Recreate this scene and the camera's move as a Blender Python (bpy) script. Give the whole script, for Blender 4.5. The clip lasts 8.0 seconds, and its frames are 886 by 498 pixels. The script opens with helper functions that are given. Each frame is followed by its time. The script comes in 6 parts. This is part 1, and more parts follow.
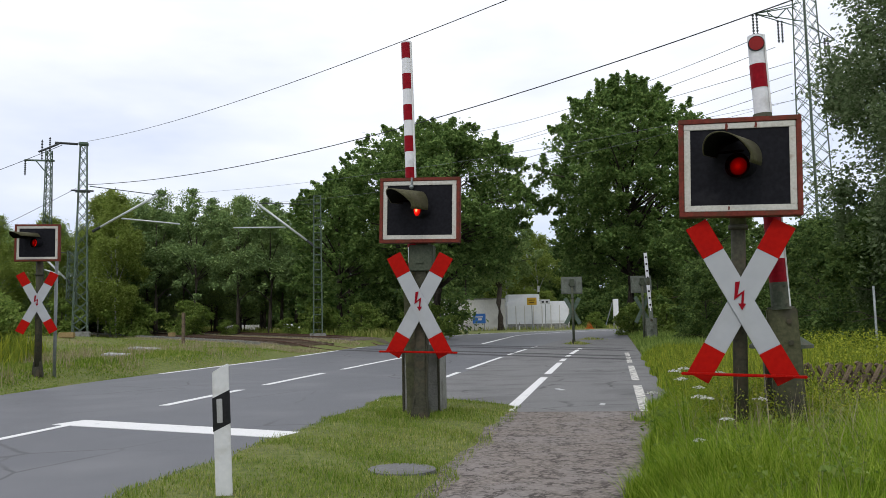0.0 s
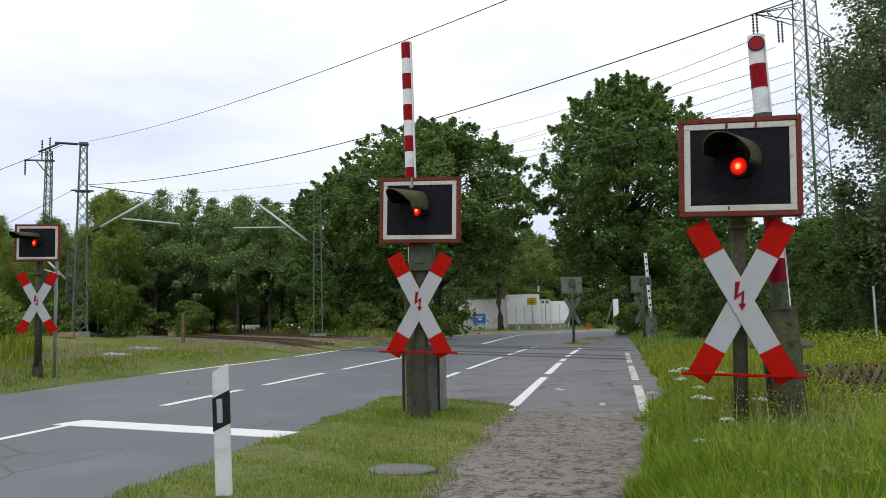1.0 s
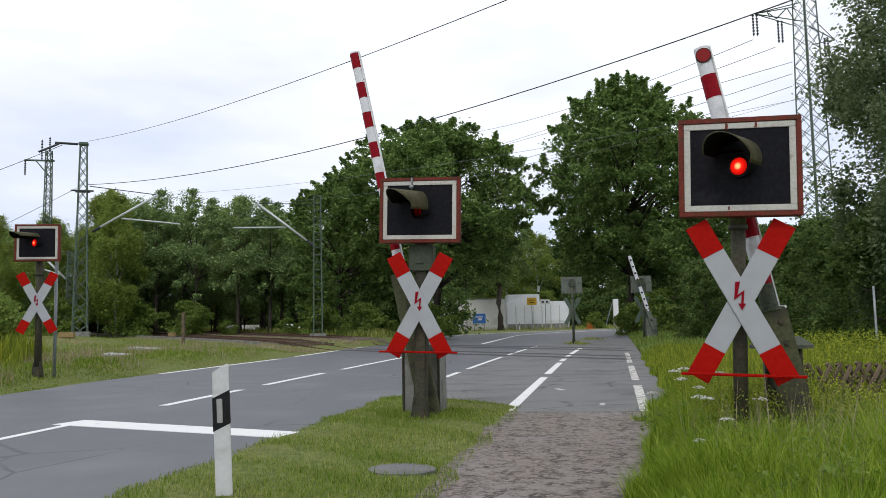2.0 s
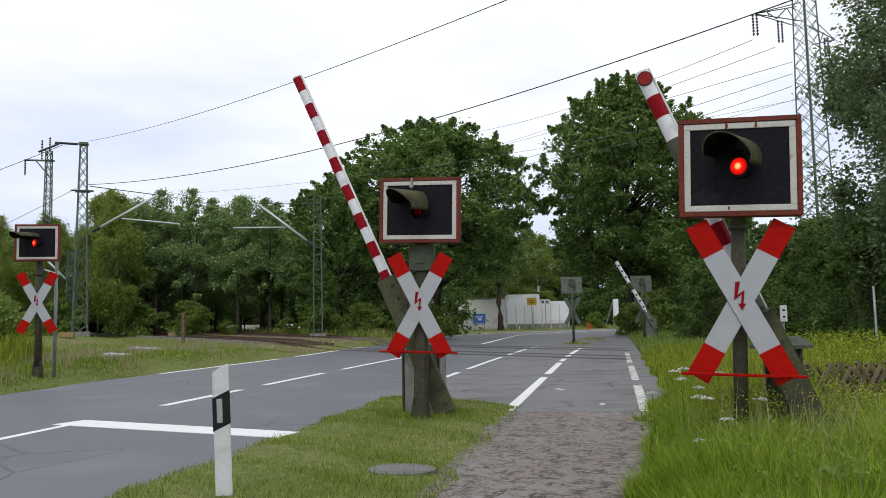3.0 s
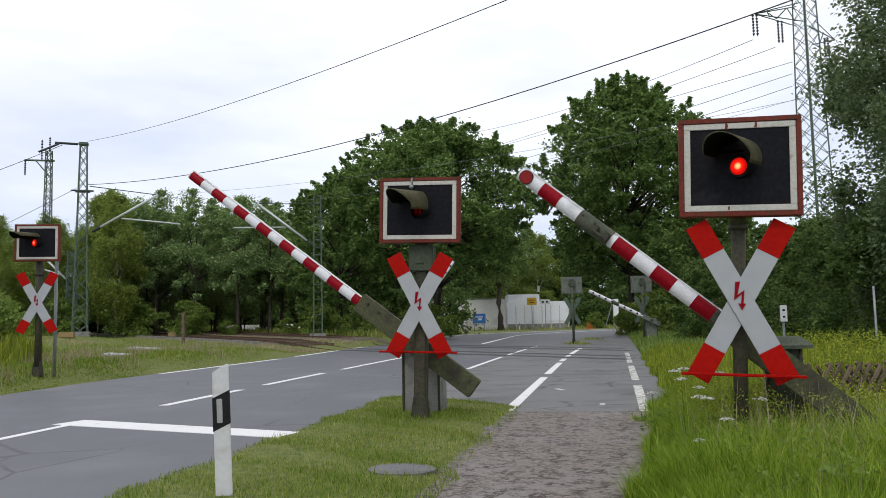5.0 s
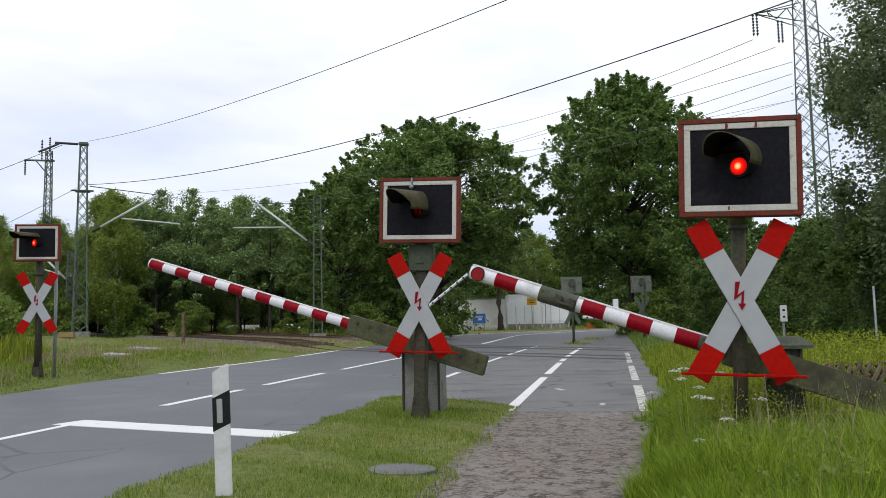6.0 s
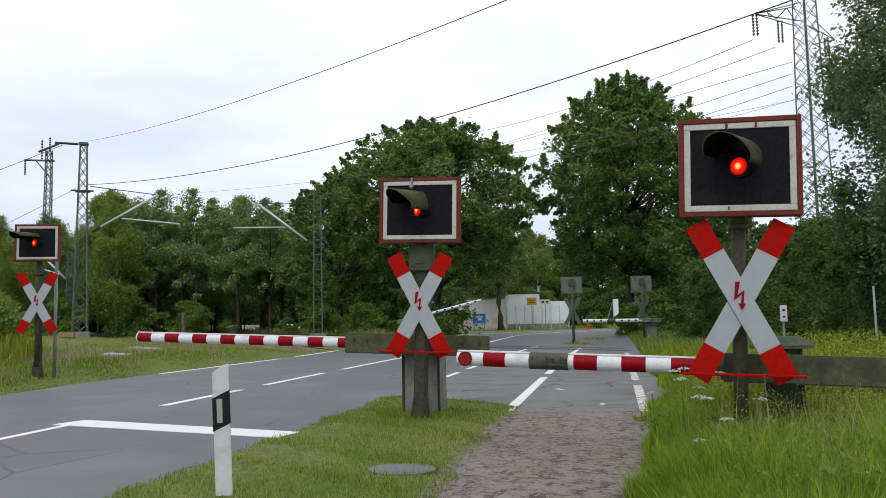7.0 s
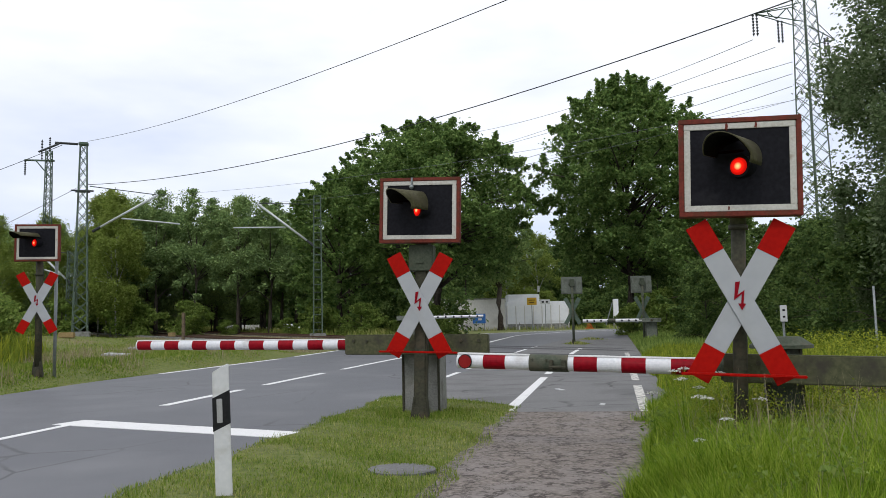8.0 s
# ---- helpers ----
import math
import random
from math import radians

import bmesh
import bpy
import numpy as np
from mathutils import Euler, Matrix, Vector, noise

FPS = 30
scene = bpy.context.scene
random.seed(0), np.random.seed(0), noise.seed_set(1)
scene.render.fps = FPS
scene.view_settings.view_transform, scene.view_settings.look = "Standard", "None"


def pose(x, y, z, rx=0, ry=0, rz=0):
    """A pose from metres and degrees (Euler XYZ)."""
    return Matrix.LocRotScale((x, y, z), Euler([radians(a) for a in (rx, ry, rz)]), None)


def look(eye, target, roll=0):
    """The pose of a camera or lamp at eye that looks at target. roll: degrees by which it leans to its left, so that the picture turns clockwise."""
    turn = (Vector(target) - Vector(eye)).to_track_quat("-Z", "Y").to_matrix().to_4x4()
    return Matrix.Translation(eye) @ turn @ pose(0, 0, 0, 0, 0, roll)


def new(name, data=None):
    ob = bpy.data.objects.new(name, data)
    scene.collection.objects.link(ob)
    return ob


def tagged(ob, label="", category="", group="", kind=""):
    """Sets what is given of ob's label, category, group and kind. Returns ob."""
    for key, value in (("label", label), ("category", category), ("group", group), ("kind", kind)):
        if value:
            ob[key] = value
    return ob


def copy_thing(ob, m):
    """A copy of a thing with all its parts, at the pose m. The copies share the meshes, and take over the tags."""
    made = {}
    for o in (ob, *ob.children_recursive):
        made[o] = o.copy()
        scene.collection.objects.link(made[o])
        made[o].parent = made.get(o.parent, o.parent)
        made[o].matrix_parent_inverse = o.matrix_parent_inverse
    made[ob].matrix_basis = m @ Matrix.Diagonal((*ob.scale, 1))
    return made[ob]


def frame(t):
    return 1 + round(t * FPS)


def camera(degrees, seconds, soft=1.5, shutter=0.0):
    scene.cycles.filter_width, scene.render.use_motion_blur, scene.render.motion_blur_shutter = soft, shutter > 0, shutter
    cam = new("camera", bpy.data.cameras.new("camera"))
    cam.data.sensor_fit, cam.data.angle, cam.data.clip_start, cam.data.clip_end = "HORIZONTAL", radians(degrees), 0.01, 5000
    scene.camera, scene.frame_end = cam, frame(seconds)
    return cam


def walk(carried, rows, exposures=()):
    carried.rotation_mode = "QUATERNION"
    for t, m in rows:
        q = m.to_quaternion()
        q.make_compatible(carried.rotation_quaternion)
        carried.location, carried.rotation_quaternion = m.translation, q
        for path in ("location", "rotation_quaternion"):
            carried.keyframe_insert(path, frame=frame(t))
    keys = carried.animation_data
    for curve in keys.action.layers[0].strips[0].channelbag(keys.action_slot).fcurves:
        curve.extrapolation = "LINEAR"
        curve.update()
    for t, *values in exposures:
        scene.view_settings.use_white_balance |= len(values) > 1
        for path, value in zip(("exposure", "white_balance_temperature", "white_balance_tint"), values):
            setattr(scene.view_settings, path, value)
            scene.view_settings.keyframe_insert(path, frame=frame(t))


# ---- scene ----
# The camera stands on a tripod at the roadside and looks along the road.
cam = camera(58.5, 8.0, soft=0.75)
STAND = look((0, 0, 1.25), (0, 10, 1.25 + 0.9143), -1.2)
walk(cam, [(0.0, STAND), (8.0, STAND)])
scene.view_settings.exposure = 0.0

# ---- overcast sky and soft sun ----
world = bpy.data.worlds.new("overcast_sky")
scene.world = world
world.use_nodes = True
wn, wl = world.node_tree.nodes, world.node_tree.links
wn.clear()
w_out = wn.new("ShaderNodeOutputWorld")
w_bg = wn.new("ShaderNodeBackground")
w_sky = wn.new("ShaderNodeTexSky")
w_sky.sky_type, w_sky.sun_disc = "NISHITA", False
w_sky.sun_elevation, w_sky.sun_rotation = radians(52), radians(200)
w_scale = wn.new("ShaderNodeVectorMath")
w_scale.operation = "SCALE"
w_scale.inputs["Scale"].default_value = 0.10
w_co = wn.new("ShaderNodeTexCoord")
w_map = wn.new("ShaderNodeMapping")
w_map.inputs["Scale"].default_value = (1.0, 1.0, 3.2)
w_noise = wn.new("ShaderNodeTexNoise")
w_noise.inputs["Scale"].default_value = 2.3
w_noise.inputs["Detail"].default_value = 5
w_noise.inputs["Roughness"].default_value = 0.5
w_ramp = wn.new("ShaderNodeValToRGB")
w_ramp.color_ramp.elements[0].position, w_ramp.color_ramp.elements[0].color = 0.30, (0.56, 0.61, 0.745, 1)
w_ramp.color_ramp.elements[1].position, w_ramp.color_ramp.elements[1].color = 0.62, (0.85, 0.86, 0.895, 1)
w_mix = wn.new("ShaderNodeMix")
w_mix.data_type = "RGBA"
w_mix.inputs["Factor"].default_value = 0.88
wl.new(w_co.outputs["Generated"], w_map.inputs["Vector"])
wl.new(w_map.outputs["Vector"], w_noise.inputs["Vector"])
w_sep = wn.new("ShaderNodeSeparateXYZ")
w_up = wn.new("ShaderNodeMapRange")
w_up.inputs["From Min"].default_value, w_up.inputs["From Max"].default_value = 0.0, 0.42
w_up.inputs["To Min"].default_value, w_up.inputs["To Max"].default_value = -0.24, 0.10
w_add = wn.new("ShaderNodeMath")
wl.new(w_co.outputs["Generated"], w_sep.inputs["Vector"])
wl.new(w_sep.outputs["Z"], w_up.inputs["Value"])
wl.new(w_noise.outputs["Fac"], w_add.inputs[0])
wl.new(w_up.outputs["Result"], w_add.inputs[1])
wl.new(w_add.outputs["Value"], w_ramp.inputs["Fac"])
wl.new(w_sky.outputs["Color"], w_scale.inputs[0])
wl.new(w_scale.outputs["Vector"], w_mix.inputs["A"])
wl.new(w_ramp.outputs["Color"], w_mix.inputs["B"])
wl.new(w_mix.outputs["Result"], w_bg.inputs["Color"])
wl.new(w_bg.outputs["Background"], w_out.inputs["Surface"])
w_bg.inputs["Strength"].default_value = 1.38

sun = new("sun", bpy.data.lights.new("sun", "SUN"))
sun.data.energy, sun.data.angle, sun.data.color = 0.9, radians(14), (1.0, 0.98, 0.95)
sun.matrix_world = look((-8, -20, 28), (0, 0, 0))


# ---- materials ----
def nodes_of(m):
    m.use_nodes = True
    nt = m.node_tree
    nt.nodes.clear()
    return nt.nodes, nt.links, nt.nodes.new("ShaderNodeOutputMaterial")


def rgb(c, k=1.0):
    return (c[0] * k, c[1] * k, c[2] * k, 1)


TONE = 0.78  # all painted and mineral tones, lowered together


def surface(name, a, b, rough=0.8, metal=0.0, fine=40.0, coarse=3.0, bump=0.2, dirt=None, dirt_at=0.62, stretch=(1, 1, 1), depth=0.01, piece=0.0, spec=0.2, detail=4):
    """Two tones in a fine grain, a third as stains in a coarse one, and fine relief."""
    m = bpy.data.materials.new(name)
    n, l, out = nodes_of(m)
    p = n.new("ShaderNodeBsdfPrincipled")
    co = n.new("ShaderNodeTexCoord")
    mp = n.new("ShaderNodeMapping")
    mp.inputs["Scale"].default_value = stretch
    l.new(co.outputs["Object"], mp.inputs["Vector"])
    g1, g2 = n.new("ShaderNodeTexNoise"), n.new("ShaderNodeTexNoise")
    for g, s, d in ((g1, fine, detail), (g2, coarse, 6)):
        g.inputs["Scale"].default_value, g.inputs["Detail"].default_value = s, d
        l.new(mp.outputs["Vector"], g.inputs["Vector"])
    r1 = n.new("ShaderNodeValToRGB")
    r1.color_ramp.elements[0].position, r1.color_ramp.elements[1].position = 0.32, 0.68
    r1.color_ramp.elements[0].color, r1.color_ramp.elements[1].color = rgb(a, TONE), rgb(b, TONE)
    l.new(g1.outputs["Fac"], r1.inputs["Fac"])
    col = r1.outputs["Color"]
    if dirt:
        r2 = n.new("ShaderNodeValToRGB")
        r2.color_ramp.elements[0].position, r2.color_ramp.elements[1].position = dirt_at - 0.1, dirt_at + 0.1
        r2.color_ramp.elements[0].color, r2.color_ramp.elements[1].color = (0, 0, 0, 1), (1, 1, 1, 1)
        l.new(g2.outputs["Fac"], r2.inputs["Fac"])
        mx = n.new("ShaderNodeMix")
        mx.data_type = "RGBA"
        l.new(r2.outputs["Color"], mx.inputs["Factor"])
        l.new(col, mx.inputs["A"])
        mx.inputs["B"].default_value = rgb(dirt, TONE)
        col = mx.outputs["Result"]
    if piece:
        info = n.new("ShaderNodeObjectInfo")
        hs = n.new("ShaderNodeHueSaturation")
        mr = n.new("ShaderNodeMapRange")
        mr.inputs["To Min"].default_value, mr.inputs["To Max"].default_value = 1 - piece, 1 + piece
        l.new(info.outputs["Random"], mr.inputs["Value"])
        l.new(mr.outputs["Result"], hs.inputs["Value"])
        l.new(col, hs.inputs["Color"])
        col = hs.outputs["Color"]
    l.new(col, p.inputs["Base Color"])
    rr = n.new("ShaderNodeMapRange")
    rr.inputs["To Min"].default_value, rr.inputs["To Max"].default_value = max(0.05, rough - 0.12), min(1, rough + 0.12)
    l.new(g2.outputs["Fac"], rr.inputs["Value"])
    l.new(rr.outputs["Result"], p.inputs["Roughness"])
    p.inputs["Metallic"].default_value = metal
    p.inputs["Specular IOR Level"].default_value = spec
    if bump:
        bp = n.new("ShaderNodeBump")
        bp.inputs["Strength"].default_value, bp.inputs["Distance"].default_value = bump, depth
        l.new(g1.outputs["Fac"], bp.inputs["Height"])
        l.new(bp.outputs["Normal"], p.inputs["Normal"])
    l.new(p.outputs["BSDF"], out.inputs["Surface"])
    return m


def leafy(name, tones, through_light=0.46, rough=0.7):
    """Leaves and blades: tone by piece, with some light coming through."""
    m = bpy.data.materials.new(name)
    n, l, out = nodes_of(m)
    geo = n.new("ShaderNodeNewGeometry")
    ramp = n.new("ShaderNodeValToRGB")
    while len(ramp.color_ramp.elements) < len(tones):
        ramp.color_ramp.elements.new(0.5)
    for i, c in enumerate(tones):
        e = ramp.color_ramp.elements[i]
        e.position, e.color = i / (len(tones) - 1), rgb(c)
    co = n.new("ShaderNodeTexCoord")
    big = n.new("ShaderNodeTexNoise")
    big.inputs["Scale"].default_value = 0.45
    l.new(co.outputs["Object"], big.inputs["Vector"])
    add = n.new("ShaderNodeMath")
    add.operation = "MULTIPLY_ADD"
    add.inputs[1].default_value, add.inputs[2].default_value = 0.55, -0.27
    l.new(big.outputs["Fac"], add.inputs[0])
    plus = n.new("ShaderNodeMath")
    plus.operation = "ADD"
    plus.use_clamp = True
    l.new(geo.outputs["Random Per Island"], plus.inputs[0])
    l.new(add.outputs["Value"], plus.inputs[1])
    l.new(plus.outputs["Value"], ramp.inputs["Fac"])
    p = n.new("ShaderNodeBsdfPrincipled")
    p.inputs["Roughness"].default_value = rough
    p.inputs["Specular IOR Level"].default_value = 0.12
    tr = n.new("ShaderNodeBsdfTranslucent")
    l.new(ramp.outputs["Color"], p.inputs["Base Color"])
    l.new(ramp.outputs["Color"], tr.inputs["Color"])
    mx = n.new("ShaderNodeMixShader")
    mx.inputs["Fac"].default_value = through_light
    l.new(p.outputs["BSDF"], mx.inputs[1])
    l.new(tr.outputs["BSDF"], mx.inputs[2])
    l.new(mx.outputs["Shader"], out.inputs["Surface"])
    return m


def lamp_red(name):
    m = bpy.data.materials.new(name)
    n, l, out = nodes_of(m)
    co = n.new("ShaderNodeTexCoord")
    ln = n.new("ShaderNodeVectorMath")
    ln.operation = "LENGTH"
    l.new(co.outputs["Object"], ln.inputs[0])
    ramp = n.new("ShaderNodeValToRGB")
    ramp.color_ramp.elements[0].position, ramp.color_ramp.elements[0].color = 0.010, (1.0, 0.30, 0.11, 1)
    ramp.color_ramp.elements[1].position, ramp.color_ramp.elements[1].color = 0.034, (0.50, 0.006, 0.003, 1)
    rim = ramp.color_ramp.elements.new(0.068)
    rim.color = (0.20, 0.002, 0.001, 1)
    l.new(ln.outputs["Value"], ramp.inputs["Fac"])
    em = n.new("ShaderNodeEmission")
    em.inputs["Strength"].default_value = 2.6
    l.new(ramp.outputs["Color"], em.inputs["Color"])
    l.new(em.outputs["Emission"], out.inputs["Surface"])
    return m


def dimmer_tint(name, tint):
    """Thin red filter of the added blades; lets part of the light through, so the lamp looks dimmed."""
    m = bpy.data.materials.new(name)
    n, l, out = nodes_of(m)
    clear = n.new("ShaderNodeBsdfTransparent")
    clear.inputs["Color"].default_value = (*tint, 1)
    p = n.new("ShaderNodeBsdfPrincipled")
    p.inputs["Base Color"].default_value = (0.05, 0.004, 0.003, 1)
    p.inputs["Roughness"].default_value = 0.6
    p.inputs["Specular IOR Level"].default_value = 0.03
    mx = n.new("ShaderNodeMixShader")
    mx.inputs["Fac"].default_value = 0.10
    l.new(clear.outputs["BSDF"], mx.inputs[1])
    l.new(p.outputs["BSDF"], mx.inputs[2])
    l.new(mx.outputs["Shader"], out.inputs["Surface"])
    return m


M_SOIL = surface("soil_and_thatch", (0.11, 0.14, 0.034), (0.21, 0.235, 0.068), 0.95, fine=9, coarse=0.35, bump=0.5, dirt=(0.23, 0.20, 0.10), dirt_at=0.62, depth=0.03)
M_ASPHALT = surface("road_asphalt", (0.092, 0.096, 0.109), (0.138, 0.143, 0.159), 0.60, fine=160, coarse=0.5, bump=0.25, dirt=(0.175, 0.178, 0.190), dirt_at=0.60, depth=0.004, spec=0.62)
M_ROUGH = surface("worn_path_asphalt", (0.165, 0.143, 0.127), (0.365, 0.320, 0.284), 0.95, fine=30, coarse=1.4, bump=1.0, dirt=(0.30, 0.272, 0.255), dirt_at=0.56, depth=0.024, detail=8, stretch=(0.85, 1, 1))
M_PATHASPHALT = surface("older_path_asphalt", (0.125, 0.124, 0.125), (0.220, 0.217, 0.214), 0.66, fine=60, coarse=1.1, bump=0.4, dirt=(0.100, 0.099, 0.100), dirt_at=0.62, depth=0.006, detail=8, spec=0.5, stretch=(0.7, 1, 1))
M_TAN = surface("faded_tan_timber", (0.30, 0.21, 0.09), (0.42, 0.31, 0.15), 0.9, fine=20, coarse=3, bump=0.3)
M_PAINT = surface("road_paint", (0.86, 0.86, 0.85), (0.99, 0.99, 0.98), 0.7, fine=60, coarse=5, bump=0.15, dirt=(0.62, 0.62, 0.61), dirt_at=0.70, depth=0.004)
M_WORNPAINT = surface("worn_road_paint", (0.68, 0.66, 0.60), (0.88, 0.86, 0.80), 0.75, fine=30, coarse=14, bump=0.2, dirt=(0.13, 0.13, 0.135), dirt_at=0.57, depth=0.004)
M_WHITE = surface("white_sheet", (0.60, 0.61, 0.62), (0.68, 0.68, 0.68), 0.45, fine=30, coarse=4, bump=0.03, dirt=(0.52, 0.51, 0.48), dirt_at=0.68)
M_GREYWHITE = surface("dull_white_sheet", (0.46, 0.475, 0.50), (0.51, 0.525, 0.545), 0.5, fine=6, coarse=2, bump=0.02, dirt=(0.41, 0.42, 0.42), dirt_at=0.66)
M_RED = surface("signal_red", (0.42, 0.006, 0.003), (0.52, 0.009, 0.004), 0.55, fine=25, coarse=4, bump=0.02, dirt=(0.38, 0.008, 0.006), dirt_at=0.66, spec=0.07)
M_CRIMSON = surface("boom_red", (0.25, 0.002, 0.010), (0.34, 0.004, 0.014), 0.45, fine=30, coarse=4, bump=0.02, dirt=(0.20, 0.003, 0.012), dirt_at=0.66, spec=0.1)
M_BOOM = surface("boom_white", (0.80, 0.81, 0.84), (0.92, 0.92, 0.94), 0.45, fine=40, coarse=4, bump=0.03, dirt=(0.50, 0.49, 0.47), dirt_at=0.70)
M_RUST = surface("rusty_red_frame", (0.14, 0.026, 0.016), (0.23, 0.042, 0.026), 0.65, fine=40, coarse=9, bump=0.2, dirt=(0.13, 0.045, 0.025), dirt_at=0.58)
M_BORDER = surface("aged_white_border", (0.60, 0.58, 0.52), (0.72, 0.70, 0.64), 0.55, fine=50, coarse=8, bump=0.06, dirt=(0.30, 0.17, 0.09), dirt_at=0.72)
M_BLACK = surface("matt_black_panel", (0.007, 0.007, 0.010), (0.014, 0.014, 0.019), 0.65, fine=30, coarse=6, bump=0.05, dirt=(0.026, 0.026, 0.03), dirt_at=0.68, spec=0.12)
M_HOOD = surface("dark_green_hood", (0.060, 0.058, 0.028), (0.130, 0.122, 0.062), 0.55, fine=30, coarse=7, bump=0.08, dirt=(0.10, 0.09, 0.05), dirt_at=0.62)
M_HOODIN = surface("soot_black_lining", (0.006, 0.006, 0.006), (0.012, 0.012, 0.011), 0.8, bump=0.05, spec=0.05)
M_GREEN = surface("weathered_green_paint", (0.060, 0.075, 0.050), (0.10, 0.115, 0.080), 0.7, fine=35, coarse=5, bump=0.15, dirt=(0.13, 0.12, 0.085), dirt_at=0.6)
M_OLIVE = surface("dark_olive_steel", (0.048, 0.048, 0.032), (0.085, 0.082, 0.055), 0.7, fine=30, coarse=5, bump=0.15, dirt=(0.11, 0.085, 0.055), dirt_at=0.62)
M_WEIGHT = surface("olive_green_paint", (0.075, 0.080, 0.040), (0.125, 0.128, 0.068), 0.75, fine=30, coarse=5, bump=0.15, dirt=(0.065, 0.06, 0.045), dirt_at=0.6)
M_CONCRETE = surface("grey_concrete", (0.25, 0.25, 0.23), (0.37, 0.365, 0.34), 0.9, fine=50, coarse=4, bump=0.3, dirt=(0.15, 0.155, 0.12), dirt_at=0.58)
M_STEEL = surface("galvanised_steel", (0.26, 0.29, 0.29), (0.36, 0.39, 0.39), 0.55, 0.5, fine=20, coarse=3, bump=0.05, dirt=(0.20, 0.21, 0.20), dirt_at=0.62)
M_MAST = surface("mast_green_grey", (0.095, 0.140, 0.105), (0.155, 0.21, 0.160), 0.7, 0.1, fine=12, coarse=2, bump=0.05, dirt=(0.10, 0.115, 0.09), dirt_at=0.6)
M_DARKWIRE = surface("dark_wire", (0.05, 0.055, 0.06), (0.09, 0.095, 0.10), 0.6, 0.4, bump=0)
M_TUBE = surface("white_grey_tube", (0.62, 0.66, 0.66), (0.72, 0.75, 0.75), 0.4, 0.2, bump=0.02)
M_RUBBER = surface("worn_rubber_strip", (0.055, 0.055, 0.058), (0.115, 0.115, 0.118), 0.85, fine=40, coarse=2.5, bump=0.2, dirt=(0.15, 0.148, 0.145), dirt_at=0.60)
M_REAR = surface("pale_green_grey_paint", (0.15, 0.17, 0.14), (0.22, 0.24, 0.20), 0.7, fine=20, coarse=4, bump=0.08, dirt=(0.12, 0.13, 0.10), dirt_at=0.62)
M_RAIL = surface("rusty_rail", (0.10, 0.06, 0.042), (0.17, 0.10, 0.07), 0.7, 0.3, fine=30, coarse=3, bump=0.2)
M_TIMBER = surface("weathered_timber", (0.11, 0.080, 0.055), (0.23, 0.175, 0.12), 0.9, fine=40, coarse=4, bump=0.4, dirt=(0.05, 0.042, 0.035), dirt_at=0.6, stretch=(0.3, 3, 3), piece=0.25)
M_BALLAST = surface("brown_ballast", (0.07, 0.055, 0.045), (0.24, 0.195, 0.16), 0.95, fine=14, coarse=1.2, bump=0.9, dirt=(0.13, 0.12, 0.07), dirt_at=0.58, depth=0.04)
M_BARK = surface("grey_brown_bark", (0.045, 0.036, 0.028), (0.12, 0.10, 0.08), 0.95, fine=14, coarse=2, bump=0.8, stretch=(1, 1, 0.25), depth=0.03)
M_BIRCH = surface("birch_bark", (0.42, 0.42, 0.40), (0.60, 0.59, 0.56), 0.8, fine=9, coarse=3, bump=0.3, dirt=(0.08, 0.075, 0.07), dirt_at=0.55, stretch=(1, 1, 3))
M_POSTWHITE = surface("white_plastic", (0.70, 0.71, 0.72), (0.78, 0.78, 0.78), 0.5, fine=25, coarse=6, bump=0.03, dirt=(0.50, 0.49, 0.44), dirt_at=0.62)
M_POSTBLACK = surface("black_plastic", (0.012, 0.012, 0.013), (0.02, 0.02, 0.022), 0.45, bump=0.03)
M_REFLECT = surface("grey_reflector", (0.42, 0.42, 0.42), (0.52, 0.52, 0.52), 0.25, 0.2, fine=200, bump=0.1)
M_DARKDIMMER = dimmer_tint("dark_lamp_dimmer", (0.14, 0.04, 0.03))
M_PALEDIMMER = dimmer_tint("pale_lamp_dimmer", (0.36, 0.05, 0.04))
M_REDLENS = surface("red_reflector_lens", (0.26, 0.008, 0.008), (0.34, 0.014, 0.012), 0.4, fine=150, coarse=20, bump=0.2)
M_LAMP = lamp_red("red_signal_light")
M_WALL = surface("pale_render_wall", (0.66, 0.645, 0.605), (0.76, 0.745, 0.70), 0.9, fine=4, coarse=0.5, bump=0.05, dirt=(0.55, 0.535, 0.495), dirt_at=0.62)
M_PANEL = surface("white_cladding", (0.92, 0.94, 0.98), (0.99, 1.0, 1.02), 0.5, fine=3, coarse=0.6, bump=0.02, dirt=(0.82, 0.83, 0.85), dirt_at=0.66)
M_BLUE = surface("blue_sign", (0.03, 0.13, 0.42), (0.05, 0.18, 0.50), 0.5, fine=6, coarse=2, bump=0)
M_YELLOW = surface("yellow_sign", (0.60, 0.36, 0.03), (0.68, 0.42, 0.04), 0.5, fine=6, coarse=2, bump=0)
M_ORANGE = surface("orange_plastic", (0.75, 0.20, 0.05), (0.85, 0.26, 0.07), 0.5, fine=6, coarse=2, bump=0)
M_OAK = leafy("oak_leaves", [(0.080, 0.145, 0.042), (0.160, 0.256, 0.070), (0.275, 0.380, 0.115)])
M_FOREST = leafy("forest_leaves", [(0.145, 0.215, 0.076), (0.225, 0.315, 0.106), (0.325, 0.415, 0.148)])
# no separate species: leaf tones darkened, the shade of dense growth put into the colour
M_SHADELEAF = leafy("shaded_leaves", [(0.048, 0.088, 0.026), (0.098, 0.158, 0.042), (0.175, 0.240, 0.070)])
